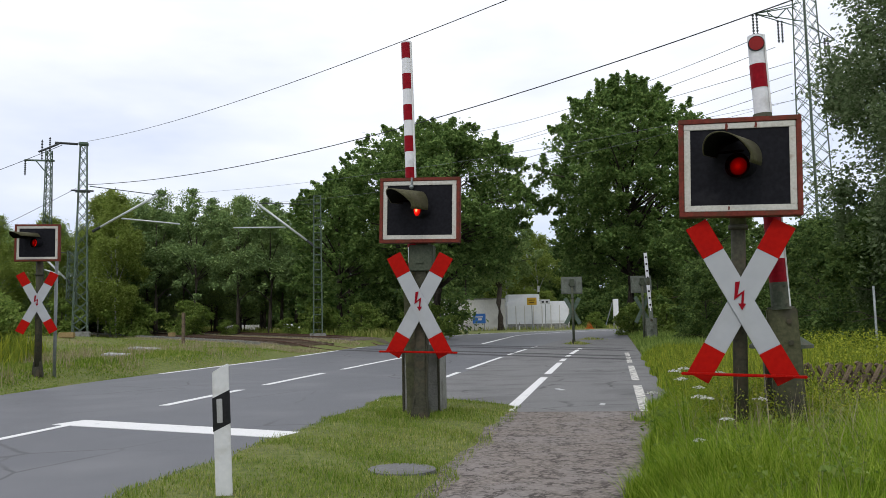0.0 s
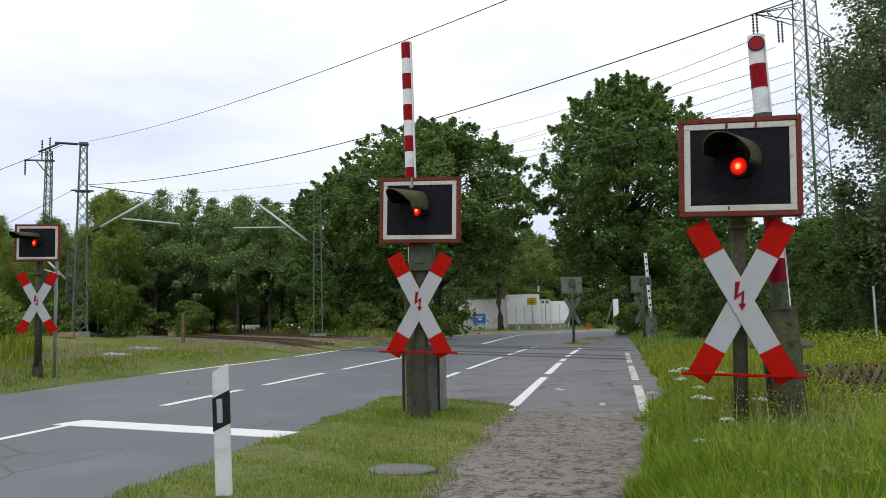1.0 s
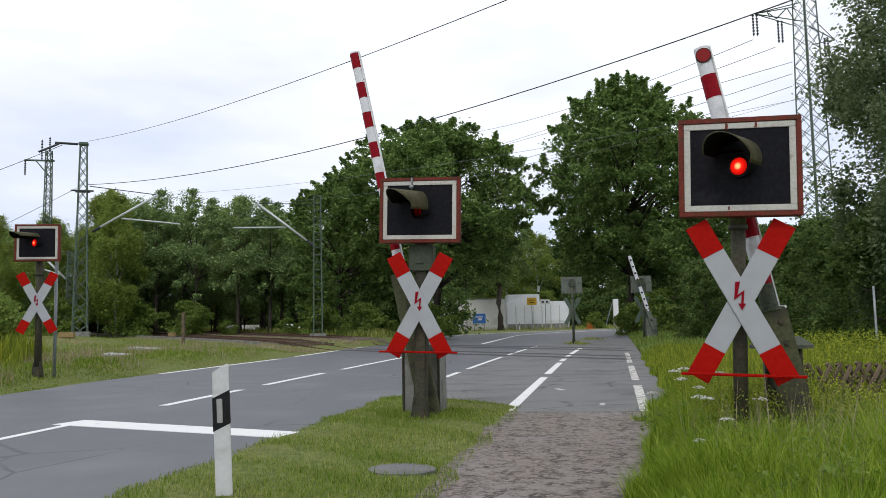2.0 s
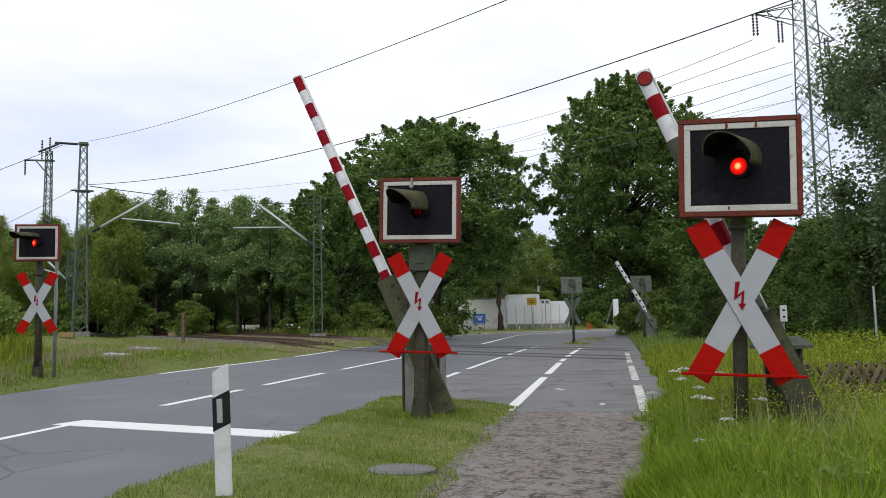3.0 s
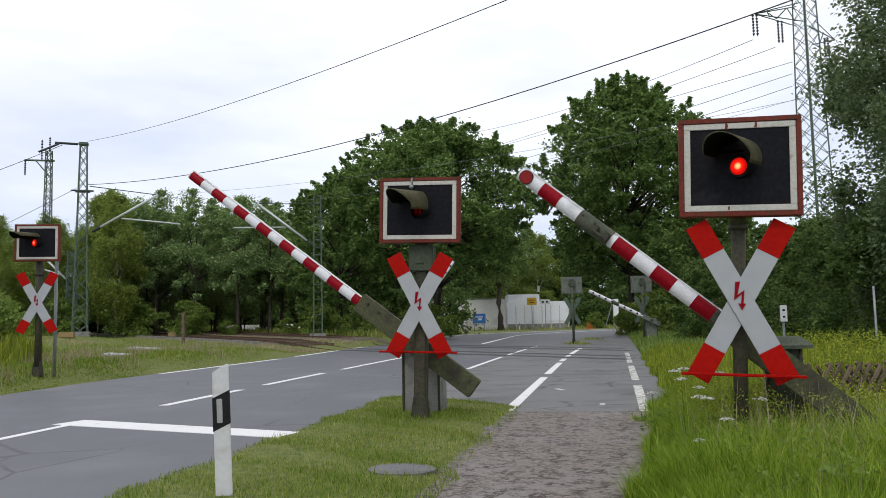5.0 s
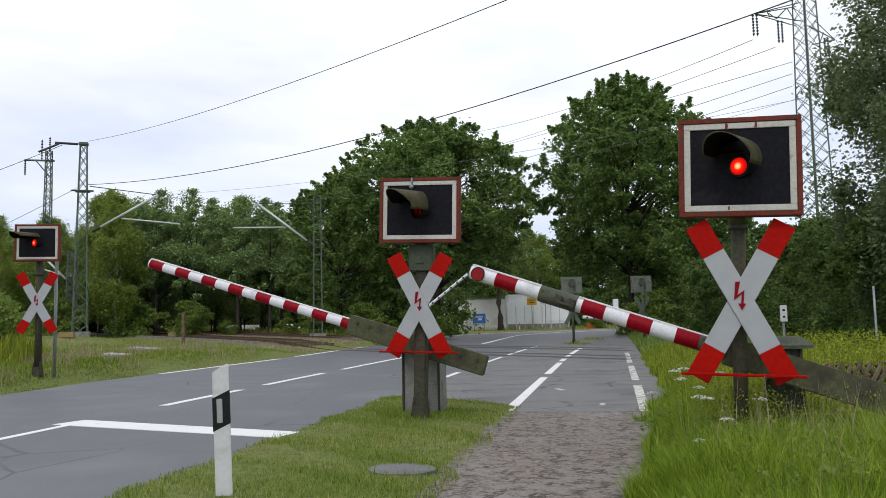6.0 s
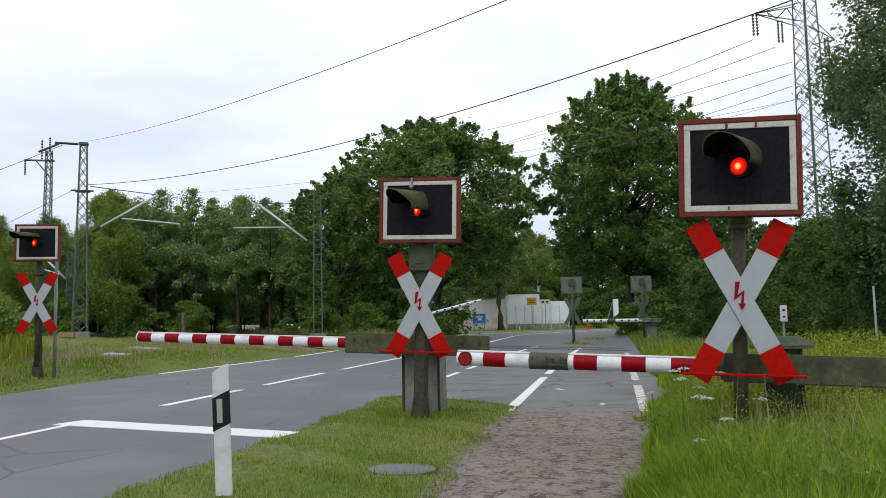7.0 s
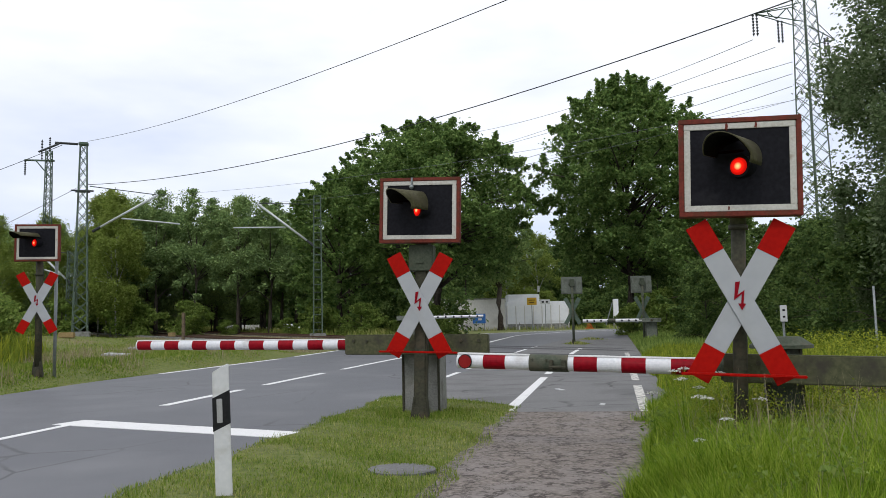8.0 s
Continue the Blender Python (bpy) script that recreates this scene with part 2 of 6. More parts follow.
M_LIGHTLEAF = leafy("light_forest_leaves", [(0.145, 0.200, 0.039), (0.224, 0.297, 0.061), (0.327, 0.387, 0.103)])
M_PINE = leafy("pine_needles", [(0.135, 0.215, 0.085), (0.220, 0.320, 0.118), (0.330, 0.440, 0.168)], 0.2)
M_BIRCHLEAF = leafy("birch_leaves", [(0.080, 0.125, 0.047), (0.14, 0.195, 0.085), (0.24, 0.295, 0.16)])
M_GRASS = leafy("tall_grass_blades", [(0.065, 0.140, 0.007), (0.190, 0.302, 0.018), (0.39, 0.46, 0.075)], 0.4)
M_LAWN = leafy("short_grass_blades", [(0.096, 0.170, 0.019), (0.172, 0.258, 0.031), (0.295, 0.322, 0.084)], 0.4)
M_MEADOW = leafy("meadow_blades", [(0.149, 0.201, 0.039), (0.253, 0.299, 0.067), (0.425, 0.402, 0.149)], 0.4)
M_DRY = leafy("dry_stalks", [(0.24, 0.20, 0.11), (0.33, 0.28, 0.17), (0.42, 0.37, 0.25)], 0.3)
M_WEED = leafy("yellow_green_weeds", [(0.105, 0.155, 0.020), (0.215, 0.270, 0.032), (0.39, 0.41, 0.045)], 0.4)
M_FLOWER = leafy("white_umbels", [(0.60, 0.60, 0.54), (0.72, 0.72, 0.66), (0.80, 0.80, 0.75)], 0.3)
M_HEDGE = leafy("shrub_leaves", [(0.100, 0.162, 0.036), (0.180, 0.262, 0.056), (0.290, 0.365, 0.092)])


def add_cracks(m, scale, width, tone, gate_from=0.55, stretch=(1, 1, 1)):
    """Thin dark cracks, broken up by a coarse noise, over a surface."""
    n, l = m.node_tree.nodes, m.node_tree.links
    shader = next(x for x in n if x.type == "BSDF_PRINCIPLED")
    source = shader.inputs["Base Color"].links[0].from_socket
    co = n.new("ShaderNodeTexCoord")
    warp = n.new("ShaderNodeTexNoise")
    warp.inputs["Scale"].default_value = scale * 2.2
    mixv = n.new("ShaderNodeMix")
    mixv.data_type = "VECTOR"
    mixv.inputs["Factor"].default_value = 0.16
    mp = n.new("ShaderNodeMapping")
    mp.inputs["Scale"].default_value = stretch
    l.new(co.outputs["Object"], mp.inputs["Vector"])
    l.new(mp.outputs["Vector"], warp.inputs["Vector"])
    l.new(mp.outputs["Vector"], mixv.inputs["A"])
    l.new(warp.outputs["Color"], mixv.inputs["B"])
    vor = n.new("ShaderNodeTexVoronoi")
    vor.feature = "DISTANCE_TO_EDGE"
    vor.inputs["Scale"].default_value = scale
    l.new(mixv.outputs["Result"], vor.inputs["Vector"])
    gate = n.new("ShaderNodeTexNoise")
    gate.inputs["Scale"].default_value = scale * 0.7
    l.new(co.outputs["Object"], gate.inputs["Vector"])
    less = n.new("ShaderNodeMapRange")
    less.inputs["From Min"].default_value, less.inputs["From Max"].default_value = width * 0.3, width
    less.inputs["To Min"].default_value, less.inputs["To Max"].default_value = 0.85, 0.0
    l.new(vor.outputs["Distance"], less.inputs["Value"])
    cut = n.new("ShaderNodeMapRange")
    cut.inputs["From Min"].default_value, cut.inputs["From Max"].default_value = gate_from, gate_from + 0.09
    l.new(gate.outputs["Fac"], cut.inputs["Value"])
    both = n.new("ShaderNodeMath")
    both.operation = "MULTIPLY"
    l.new(less.outputs["Result"], both.inputs[0])
    l.new(cut.outputs["Result"], both.inputs[1])
    mx = n.new("ShaderNodeMix")
    mx.data_type = "RGBA"
    mx.inputs["B"].default_value = rgb(tone)
    l.new(both.outputs["Value"], mx.inputs["Factor"])
    l.new(source, mx.inputs["A"])
    l.new(mx.outputs["Result"], shader.inputs["Base Color"])


add_cracks(M_ASPHALT, 0.55, 0.014, (0.036, 0.036, 0.040), 0.50)
add_cracks(M_PATHASPHALT, 1.1, 0.026, (0.034, 0.032, 0.031), 0.47, (0.6, 1, 1))
add_cracks(M_ROUGH, 7.0, 0.085, (0.050, 0.042, 0.037), 0.47, (0.7, 1, 1))
add_cracks(M_ROUGH, 16, 0.14, (0.055, 0.046, 0.042), 0.50, (0.8, 1, 1))


# ---- mesh helpers ----
def mesh_object(name, me, material, parent=None, label=""):
    if material is not None:
        me.materials.append(material)
    ob = new(name, me)
    if parent is not None:
        ob.parent = parent
    return tagged(ob, label)


def part(name, bm, material, parent, label="", smooth=False):
    """Links a bmesh as one mesh object under a thing or under a part."""
    me = bpy.data.meshes.new(name)
    bmesh.ops.recalc_face_normals(bm, faces=bm.faces)
    if smooth:
        for fc in bm.faces:
            fc.smooth = True
    bm.to_mesh(me)
    bm.free()
    return mesh_object(name, me, material, parent, label)


def thing(name, at, label, category, group="", kind=""):
    ob = new(name)
    ob.empty_display_size = 0.1
    ob.matrix_basis = at
    return tagged(ob, label, category, group, kind)


def box(bm, size, m=None, bevel=0.0):
    made = bmesh.ops.create_cube(bm, size=1.0)["verts"]
    bmesh.ops.scale(bm, vec=size, verts=made)
    if bevel:
        edges = list({e for v in made for e in v.link_edges})
        made = [v for v in bmesh.ops.bevel(bm, geom=edges, offset=bevel, segments=2, affect="EDGES", clamp_overlap=True)["verts"]]
        island = set(made)
        stack = list(made)
        while stack:
            for e in stack.pop().link_edges:
                for v in e.verts:
                    if v not in island:
                        island.add(v)
                        stack.append(v)
        made = list(island)
    if m is not None:
        bmesh.ops.transform(bm, matrix=m, verts=made)
    return bm


def rod(bm, a, b, r1, r2=None, n=10, caps=True):
    a, b = Vector(a), Vector(b)
    d = b - a
    m = Matrix.Translation((a + b) / 2) @ d.to_track_quat("Z", "Y").to_matrix().to_4x4()
    bmesh.ops.create_cone(bm, cap_ends=caps, segments=n, radius1=r1, radius2=r1 if r2 is None else r2, depth=d.length, matrix=m)
    return bm


def tube(bm, pts, radii, n=7):
    rings = []
    for i, p in enumerate(pts):
        p = Vector(p)
        d = Vector(pts[min(i + 1, len(pts) - 1)]) - Vector(pts[max(i - 1, 0)])
        q = d.to_track_quat("Z", "Y")
        rings.append([bm.verts.new(p + q @ Vector((math.cos(k * math.tau / n) * radii[i], math.sin(k * math.tau / n) * radii[i], 0))) for k in range(n)])
    for a, b in zip(rings, rings[1:]):
        for k in range(n):
            bm.faces.new((a[k], a[(k + 1) % n], b[(k + 1) % n], b[k]))
    for ring in (rings[0], rings[-1]):
        bm.faces.new(ring)
    return bm


def from_arrays(name, verts, faces):
    """A mesh of equal faces from arrays."""
    me = bpy.data.meshes.new(name)
    k = faces.shape[1]
    me.vertices.add(len(verts))
    me.vertices.foreach_set("co", verts.astype(np.float32).ravel())
    me.loops.add(faces.size)
    me.loops.foreach_set("vertex_index", faces.astype(np.int32).ravel())
    me.polygons.add(len(faces))
    me.polygons.foreach_set("loop_start", np.arange(0, faces.size, k, dtype=np.int32))
    me.polygons.foreach_set("loop_total", np.full(len(faces), k, dtype=np.int32))
    me.update(calc_edges=True)
    return me


def step(a, b, x):
    t = np.clip((x - a) / (b - a), 0, 1)
    return t * t * (3 - 2 * t)


# ---- the plan: road lines as functions of the way ahead (y) ----
def left_edge(y):
    return -12.05 + 0.204 * np.minimum(y, 29) + 0.148 * np.maximum(y - 29, 0) + 0.1 * np.clip(19 - y, 0, 9)


def centre_line(y):
    return -6.69 + 0.170 * y + 0.00058 * y * y


def lane_edge(y):
    return -3.63 + 0.205 * y + 0.0011 * np.maximum(y - 20, 0) ** 2


def path_left(y):
    return -1.41 + 0.206 * y + 0.0019 * np.maximum(y - 22, 0) ** 2


def path_right(y):
    return 0.35 + 0.215 * y


TRACK = Vector((5.8, 24.2, 0))
ALONG = Vector((-0.61, 0.792, 0)).normalized()
SIDE = Vector((ALONG.y, -ALONG.x, 0))
SECOND = 5.0  # from the first track to the second


def along_track(x, y):
    return (x - TRACK.x) * ALONG.x + (y - TRACK.y) * ALONG.y, (x - TRACK.x) * SIDE.x + (y - TRACK.y) * SIDE.y


def track_height(s):
    return 0.27 * step(16, 24, s) + 0.0150 * np.clip(s - 20, 0, 60)


def ground_z(x, y):
    """Height of the ground: flat round the road, a bank that rises beyond its far edge."""
    x, y = np.asarray(x, float), np.asarray(y, float)
    d = (left_edge(np.clip(y, -20, 75)) - x) * step(100, 75, y)
    s, off = along_track(x, y)
    near = step(9.5, 5.0, np.abs(off - 2.5)) * step(-0.5, 0.5, d)
    bank = 0.36 * step(0.0, 1.5, d) + 0.55 * np.exp(-((x + 23) ** 2 + (y - 44.5) ** 2) / 30) + 0.35 * step(6, 12, d) * step(34, 24, y)
    right = 0.25 * step(1, 8, x - path_right(np.clip(y, -20, 60)) - 1.0) * step(14, 22, y) * step(75, 55, y)
    return bank * (1 - near) + track_height(s) * near + right


# ---- ground and road ----
def sheet(name, us, vs, fn, material, label, category, kind="structure"):
    """A sheet over the grid us x vs; fn gives the points."""
    U, V = np.meshgrid(us, vs)
    pts = fn(U.ravel(), V.ravel())
    nu, nv = len(us), len(vs)
    i = np.arange(nu * nv).reshape(nv, nu)
    quads = np.stack([i[:-1, :-1], i[:-1, 1:], i[1:, 1:], i[1:, :-1]], -1).reshape(-1, 4)
    me = from_arrays(name, pts, quads)
    ob = mesh_object(name, me, material)
    return tagged(ob, label, category, kind=kind)


def spread(a, b, n, p=2.6):
    t = np.linspace(-1, 1, n)
    return (a + b) / 2 + (b - a) / 2 * np.sign(t) * np.abs(t) ** p


gx = np.unique(np.round(np.concatenate([np.linspace(-45, 30, 180), spread(-2500, 2500, 60)]), 3))
gy = np.unique(np.round(np.concatenate([np.linspace(-6, 100, 240), spread(-2500, 2500, 60)]), 3))
sheet("ground", gx, gy, lambda x, y: np.stack([x, y, ground_z(x, y)], -1), M_SOIL, "rough grassy ground round the crossing", "ground")


def bend(y):
    """Beyond 60 m the road swings to the right."""
    return np.maximum(y - 60, 0)


def road_points(u, v):
    # v runs ahead along the road, u from its left edge (0) to its right edge (1)
    y0 = np.minimum(v, 60)
    xl, xr = left_edge(y0), np.where(v < 10.62, lane_edge(v) + 0.05, path_right(y0) + 0.45)
    s = bend(v)
    xl2, yl2 = xl + 0.13 * s + 0.0105 * s * s, y0 + 36 * np.tanh(s / 38)
    xr2, yr2 = xr + 0.20 * s + 0.0100 * s * s, y0 + 21 * np.tanh(s / 30)
    x = xl2 + (xr2 - xl2) * u
    y = yl2 + (yr2 - yl2) * u
    return np.stack([x, y, np.full_like(x, 0.018)], -1)


road_v = np.concatenate([np.linspace(-8, 10.6, 30), [10.63], np.linspace(11, 60, 70), np.linspace(61, 130, 50)])
sheet("road", np.linspace(0, 1, 9), road_v, road_points, M_ASPHALT, "grey asphalt country road crossing the railway", "road")
sheet("pavement", np.linspace(0, 1, 12), np.linspace(-5, 10.64, 60),
      lambda u, v: np.stack([path_left(v) - 0.25 + (path_right(v) - path_left(v) + 0.5) * u, v - 0.30 * (u - 0.3) * step(9, 10.6, v), np.full_like(u, 0.030)], -1),
      M_ROUGH, "crumbling brownish grey asphalt footpath", "footpath")

sheet("footpath", np.linspace(0, 1, 8), np.linspace(10.6, 47, 60), lambda u, v: np.stack([lane_edge(v) + 0.12 + (path_right(v) + 0.42 + 0.05 * np.sin(v * 2.1) - lane_edge(v) - 0.12) * u, v, np.full_like(u, 0.0215)], -1),
      M_PATHASPHALT, "older stained asphalt footpath over the crossing", "footpath")


def island_points(u, v):
    # grass island between lane and path, rounded at its end
    y = v
    back = step(11.0, 13.0, y)
    xl, xr = lane_edge(y) - 0.02, path_left(y) + 0.10 - 1.75 * back ** 1.6
    xr = np.maximum(xr, xl + 0.02)
    x = xl + (xr - xl) * u
    wob = 0.04 * np.sin(y * 3.1 + u * 2) + 0.03 * np.sin(y * 7.3)
    e = np.minimum(u, 1 - u) * (xr - xl)
    return np.stack([x + wob * (u - 0.5) * 2, y, 0.022 + 0.035 * step(0, 0.35, e) * step(13.1, 12.3, y)], -1)


sheet("grass_verge", np.linspace(0, 1, 26), np.linspace(-5, 13.05, 100), island_points, M_SOIL, "mown grass island between road and footpath", "grass verge")


# ---- road markings ----
def dash(name, line, y0, y1, w, material, label, lift=0.024):
    ys = np.linspace(y0, y1, 8)
    bm = bmesh.new()
    rows = []
    for y in ys:
        x = float(line(y))
        rows.append([bm.verts.new((x + dx, y, z)) for dx, z in ((-w / 2, 0.019), (-w / 2, lift), (w / 2, lift), (w / 2, 0.019))])
    for a, b in zip(rows, rows[1:]):
        for k in range(3):
            bm.faces.new((a[k], b[k], b[k + 1], a[k + 1]))
    for row in (rows[0], rows[-1]):
        bm.faces.new(row)
    ob = part(name, bm, material, None)
    return tagged(ob, label, "road marking", "road markings", "structure")


for y0, y1 in ((12.63, 15.37), (16.5, 19.95), (21.5, 28.2)):
    dash("road_marking", centre_line, y0, y1, 0.16, M_PAINT, "white dashed centre line on asphalt")
dash("road_marking", centre_line, -6, 10.7, 0.13, M_PAINT, "solid white lane line before the stop line")
for y0, y1 in ((21.2, 28.9), (30.6, 36.8), (38.5, 47.0)):
    dash("road_marking", lambda y: left_edge(y) + 0.16, y0, y1, 0.16, M_PAINT, "white edge line along the road")
for y0, y1 in ((12.7, 13.1), (17.65, 19.25), (20.5, 26.7), (28.1, 33.3), (35.2, 37.0)):
    dash("road_marking", lane_edge, y0, y1, 0.13, M_PAINT, "white dashed line between road and footpath")
for y0, y1 in ((10.92, 17.0), (18.0, 22.5), (23.25, 24.7), (26.1, 32.8)):
    dash("road_marking", path_left, y0, y1, 0.16, M_PAINT, "white dashed footpath line")
for y0, y1 in ((10.1, 14.5), (15.7, 20.4), (21.8, 24.6), (25.4, 28.0)):
    dash("road_marking", path_right, y0, y1, 0.15, M_WORNPAINT, "worn white footpath edge line")


def bend_line(u, v0, v1, w, label):
    """A painted line that follows the road's bend at the share u of its width."""
    bm = bmesh.new()
    prev = None
    vs = np.linspace(v0, v1, 30)
    pts = road_points(np.full(30, u), vs)
    for k in range(30):
        d = pts[min(k + 1, 29)] - pts[max(k - 1, 0)]
        side = Vector((d[1], -d[0], 0)).normalized() * w / 2
        row = [bm.verts.new(Vector(pts[k]) + side * a + Vector((0, 0, z))) for a, z in ((-1, 0.001), (-1, 0.008), (1, 0.008), (1, 0.001))]
        if prev:
            for a in range(3):
                bm.faces.new((prev[a], row[a], row[a + 1], prev[a + 1]))
        prev = row
    tagged(part("road_marking", bm, M_PAINT, None), label, "road marking", "road markings", "structure")


bend_line(0.44, 42, 90, 0.22, "white centre line leading into the bend")
bend_line(0.025, 52, 104, 0.20, "white edge line round the bend")
stop = bmesh.new()
for k in range(13):
    u = k / 12
    x, y = -5.0 + 3.36 * u, 10.63 - 1.70 * u
    row = [stop.verts.new((x - 0.11 + 0.05 * u, y - 0.22, z)) for z in (0.019, 0.026)] + [stop.verts.new((x + 0.11 - 0.05 * u, y + 0.22, z)) for z in (0.026, 0.019)]
    if k:
        for a in range(3):
            stop.faces.new((last[a], row[a], row[a + 1], last[a + 1]))
    else:
        stop.faces.new(row)
    last = row
stop.faces.new(last)
tagged(part("road_marking", stop, M_PAINT, None), "broad white stop line across the lane", "road marking", "road markings", "structure")

# ---- railway ----
def on_track(s, off):
    p = TRACK + ALONG * s + SIDE * off
    return p.x, p.y


def crossing_height(x, y):
    on_road = float(step(-0.6, 0.2, x - left_edge(y)) * step(0.9, 0.1, x - path_right(y) - 0.2))
    away = float(step(0.3, 4.0, left_edge(y) - x))
    return float(ground_z(x, y)) + 0.012 + 0.118 * away * (1 - on_road)


def rail(off, label):
    bm = bmesh.new()
    prev = None
    for s in np.linspace(-40, 95, 150):
        x, y = on_track(s, off)
        z = crossing_height(x, y)
        row = [bm.verts.new(Vector((x, y, z + dz)) + SIDE * dx) for dx, dz in ((-0.07, -0.13), (-0.02, -0.10), (-0.036, -0.02), (-0.036, 0.005), (0.036, 0.005), (0.036, -0.02), (0.02, -0.10), (0.07, -0.13))]
        if prev:
            for k in range(7):
                bm.faces.new((prev[k], row[k], row[k + 1], prev[k + 1]))
        prev = row
    ob = part("rail", bm, M_RAIL, None)
    return tagged(ob, label, "rail", "rails", "structure")


for centre in (0.0, SECOND):
    for half in (-0.75, 0.75):
        rail(centre + half, "rusty brown railway rail running past weeds")
    sheet("track_bed", np.linspace(-1.7, 1.7, 8), np.linspace(19.5 if centre == 0 else 22.5, 95, 90),
          lambda u, v, c=centre: np.stack([TRACK.x + ALONG.x * v + SIDE.x * (u + c), TRACK.y + ALONG.y * v + SIDE.y * (u + c),
                                           ground_z(TRACK.x + ALONG.x * v + SIDE.x * (u + c), TRACK.y + ALONG.y * v + SIDE.y * (u + c)) - 0.02 + 0.07 * step(1.7, 1.2, np.abs(u)) * step(19, 25, v)], -1),
          M_BALLAST, "brown gravel bed of the railway track", "track bed")
    # dark crossing strips beside the rails where the road passes over
    for off in (-0.75, 0.75):
        bm = bmesh.new()
        prev = None
        for s in np.linspace(-6, 24, 60):
            x, y = on_track(s, centre + off)
            if not left_edge(y) < x < path_right(y) + 0.2:
                continue
            row = [bm.verts.new(Vector((x, y, 0.0255)) + SIDE * dx) for dx in (-0.30, 0.30)]
            if prev:
                bm.faces.new((prev[0], row[0], row[1], prev[1]))
            prev = row
        tagged(part("crossing_strip", bm, M_RUBBER, None), "dark rubber strip along the rail in the road", "crossing strip", "crossing strips", "structure")


def board_sleeper():
    bm = bmesh.new()
    box(bm, (2.4, 0.26, 0.14), None, 0.01)
    return bm


sleeper_mesh = None
sleepers = thing("railway_sleepers", Matrix.Identity(4), "dark weathered timber sleepers in the gravel bed", "sleepers", kind="structure")
for centre in (0.0, SECOND):
    for s in np.arange(16, 80, 0.65):
        x, y = on_track(s, centre)
        if x > left_edge(y) - 2.2:
            continue
        if sleeper_mesh is None:
            first = part("sleeper", board_sleeper(), M_TIMBER, sleepers)
            sleeper_mesh = first.data
            ob = first
        else:
            ob = new("sleeper", sleeper_mesh)
            ob.parent = sleepers
        ob.matrix_basis = Matrix.Translation((x, y, float(ground_z(x, y)) + 0.005)) @ Matrix.Rotation(math.atan2(SIDE.y, SIDE.x), 4, "Z")


# ---- signals ----
def bars(bm, w, h, t, d, y):
    """A rectangular frame of four bars lying in the xz plane."""
    for sx, sz, px, pz in ((w, t, 0, h / 2 - t / 2), (w, t, 0, -h / 2 + t / 2), (t, h - 2 * t, -w / 2 + t / 2, 0), (t, h - 2 * t, w / 2 - t / 2, 0)):
        box(bm, (sx, d, sz), Matrix.Translation((px, y, pz)), 0.004)
    return bm


def visor(r, length, a0, a1, drop):
    """A curved hood round the -y axis: thick shell, longer at the top."""
    bm = bmesh.new()
    n, rings = 16, []
    for rad in (r, r - 0.008):
        for end in (0, 1):
            row = []
            for k in range(n + 1):
                a = radians(a0 + (a1 - a0) * k / n)
                reach = length * (0.55 + 0.45 * max(0.0, math.sin(a))) * end
                row.append(bm.verts.new((math.cos(a) * rad * (1 + 0.06 * end), -reach, math.sin(a) * rad - drop * end)))
            rings.append(row)
    o0, o1, i0, i1 = rings
    for a, b in ((o0, o1), (o1, i1), (i1, i0), (i0, o0)):
        for k in range(n):
            bm.faces.new((a[k], a[k + 1], b[k + 1], b[k]))
    for k in (0, n):
        bm.faces.new((o0[k], o1[k], i1[k], i0[k]))
    return bm


def flash_arrow():
    bm = bmesh.new()
    outline = ((-0.046, 0.160), (-0.008, 0.165), (-0.030, 0.050), (0.026, 0.093), (0.017, -0.021), (0.038, -0.021), (0.005, -0.078), (-0.026, -0.021), (-0.002, -0.021), (0.004, 0.057), (-0.058, 0.008))
    rows = [[bm.verts.new((x, y, z)) for x, z in outline] for y in (0, -0.003)]
    bm.faces.new(rows[0])
    bm.faces.new(rows[1])
    n = len(outline)
    for k in range(n):
        bm.faces.new((rows[0][k], rows[0][(k + 1) % n], rows[1][(k + 1) % n], rows[1][k]))
    return bm


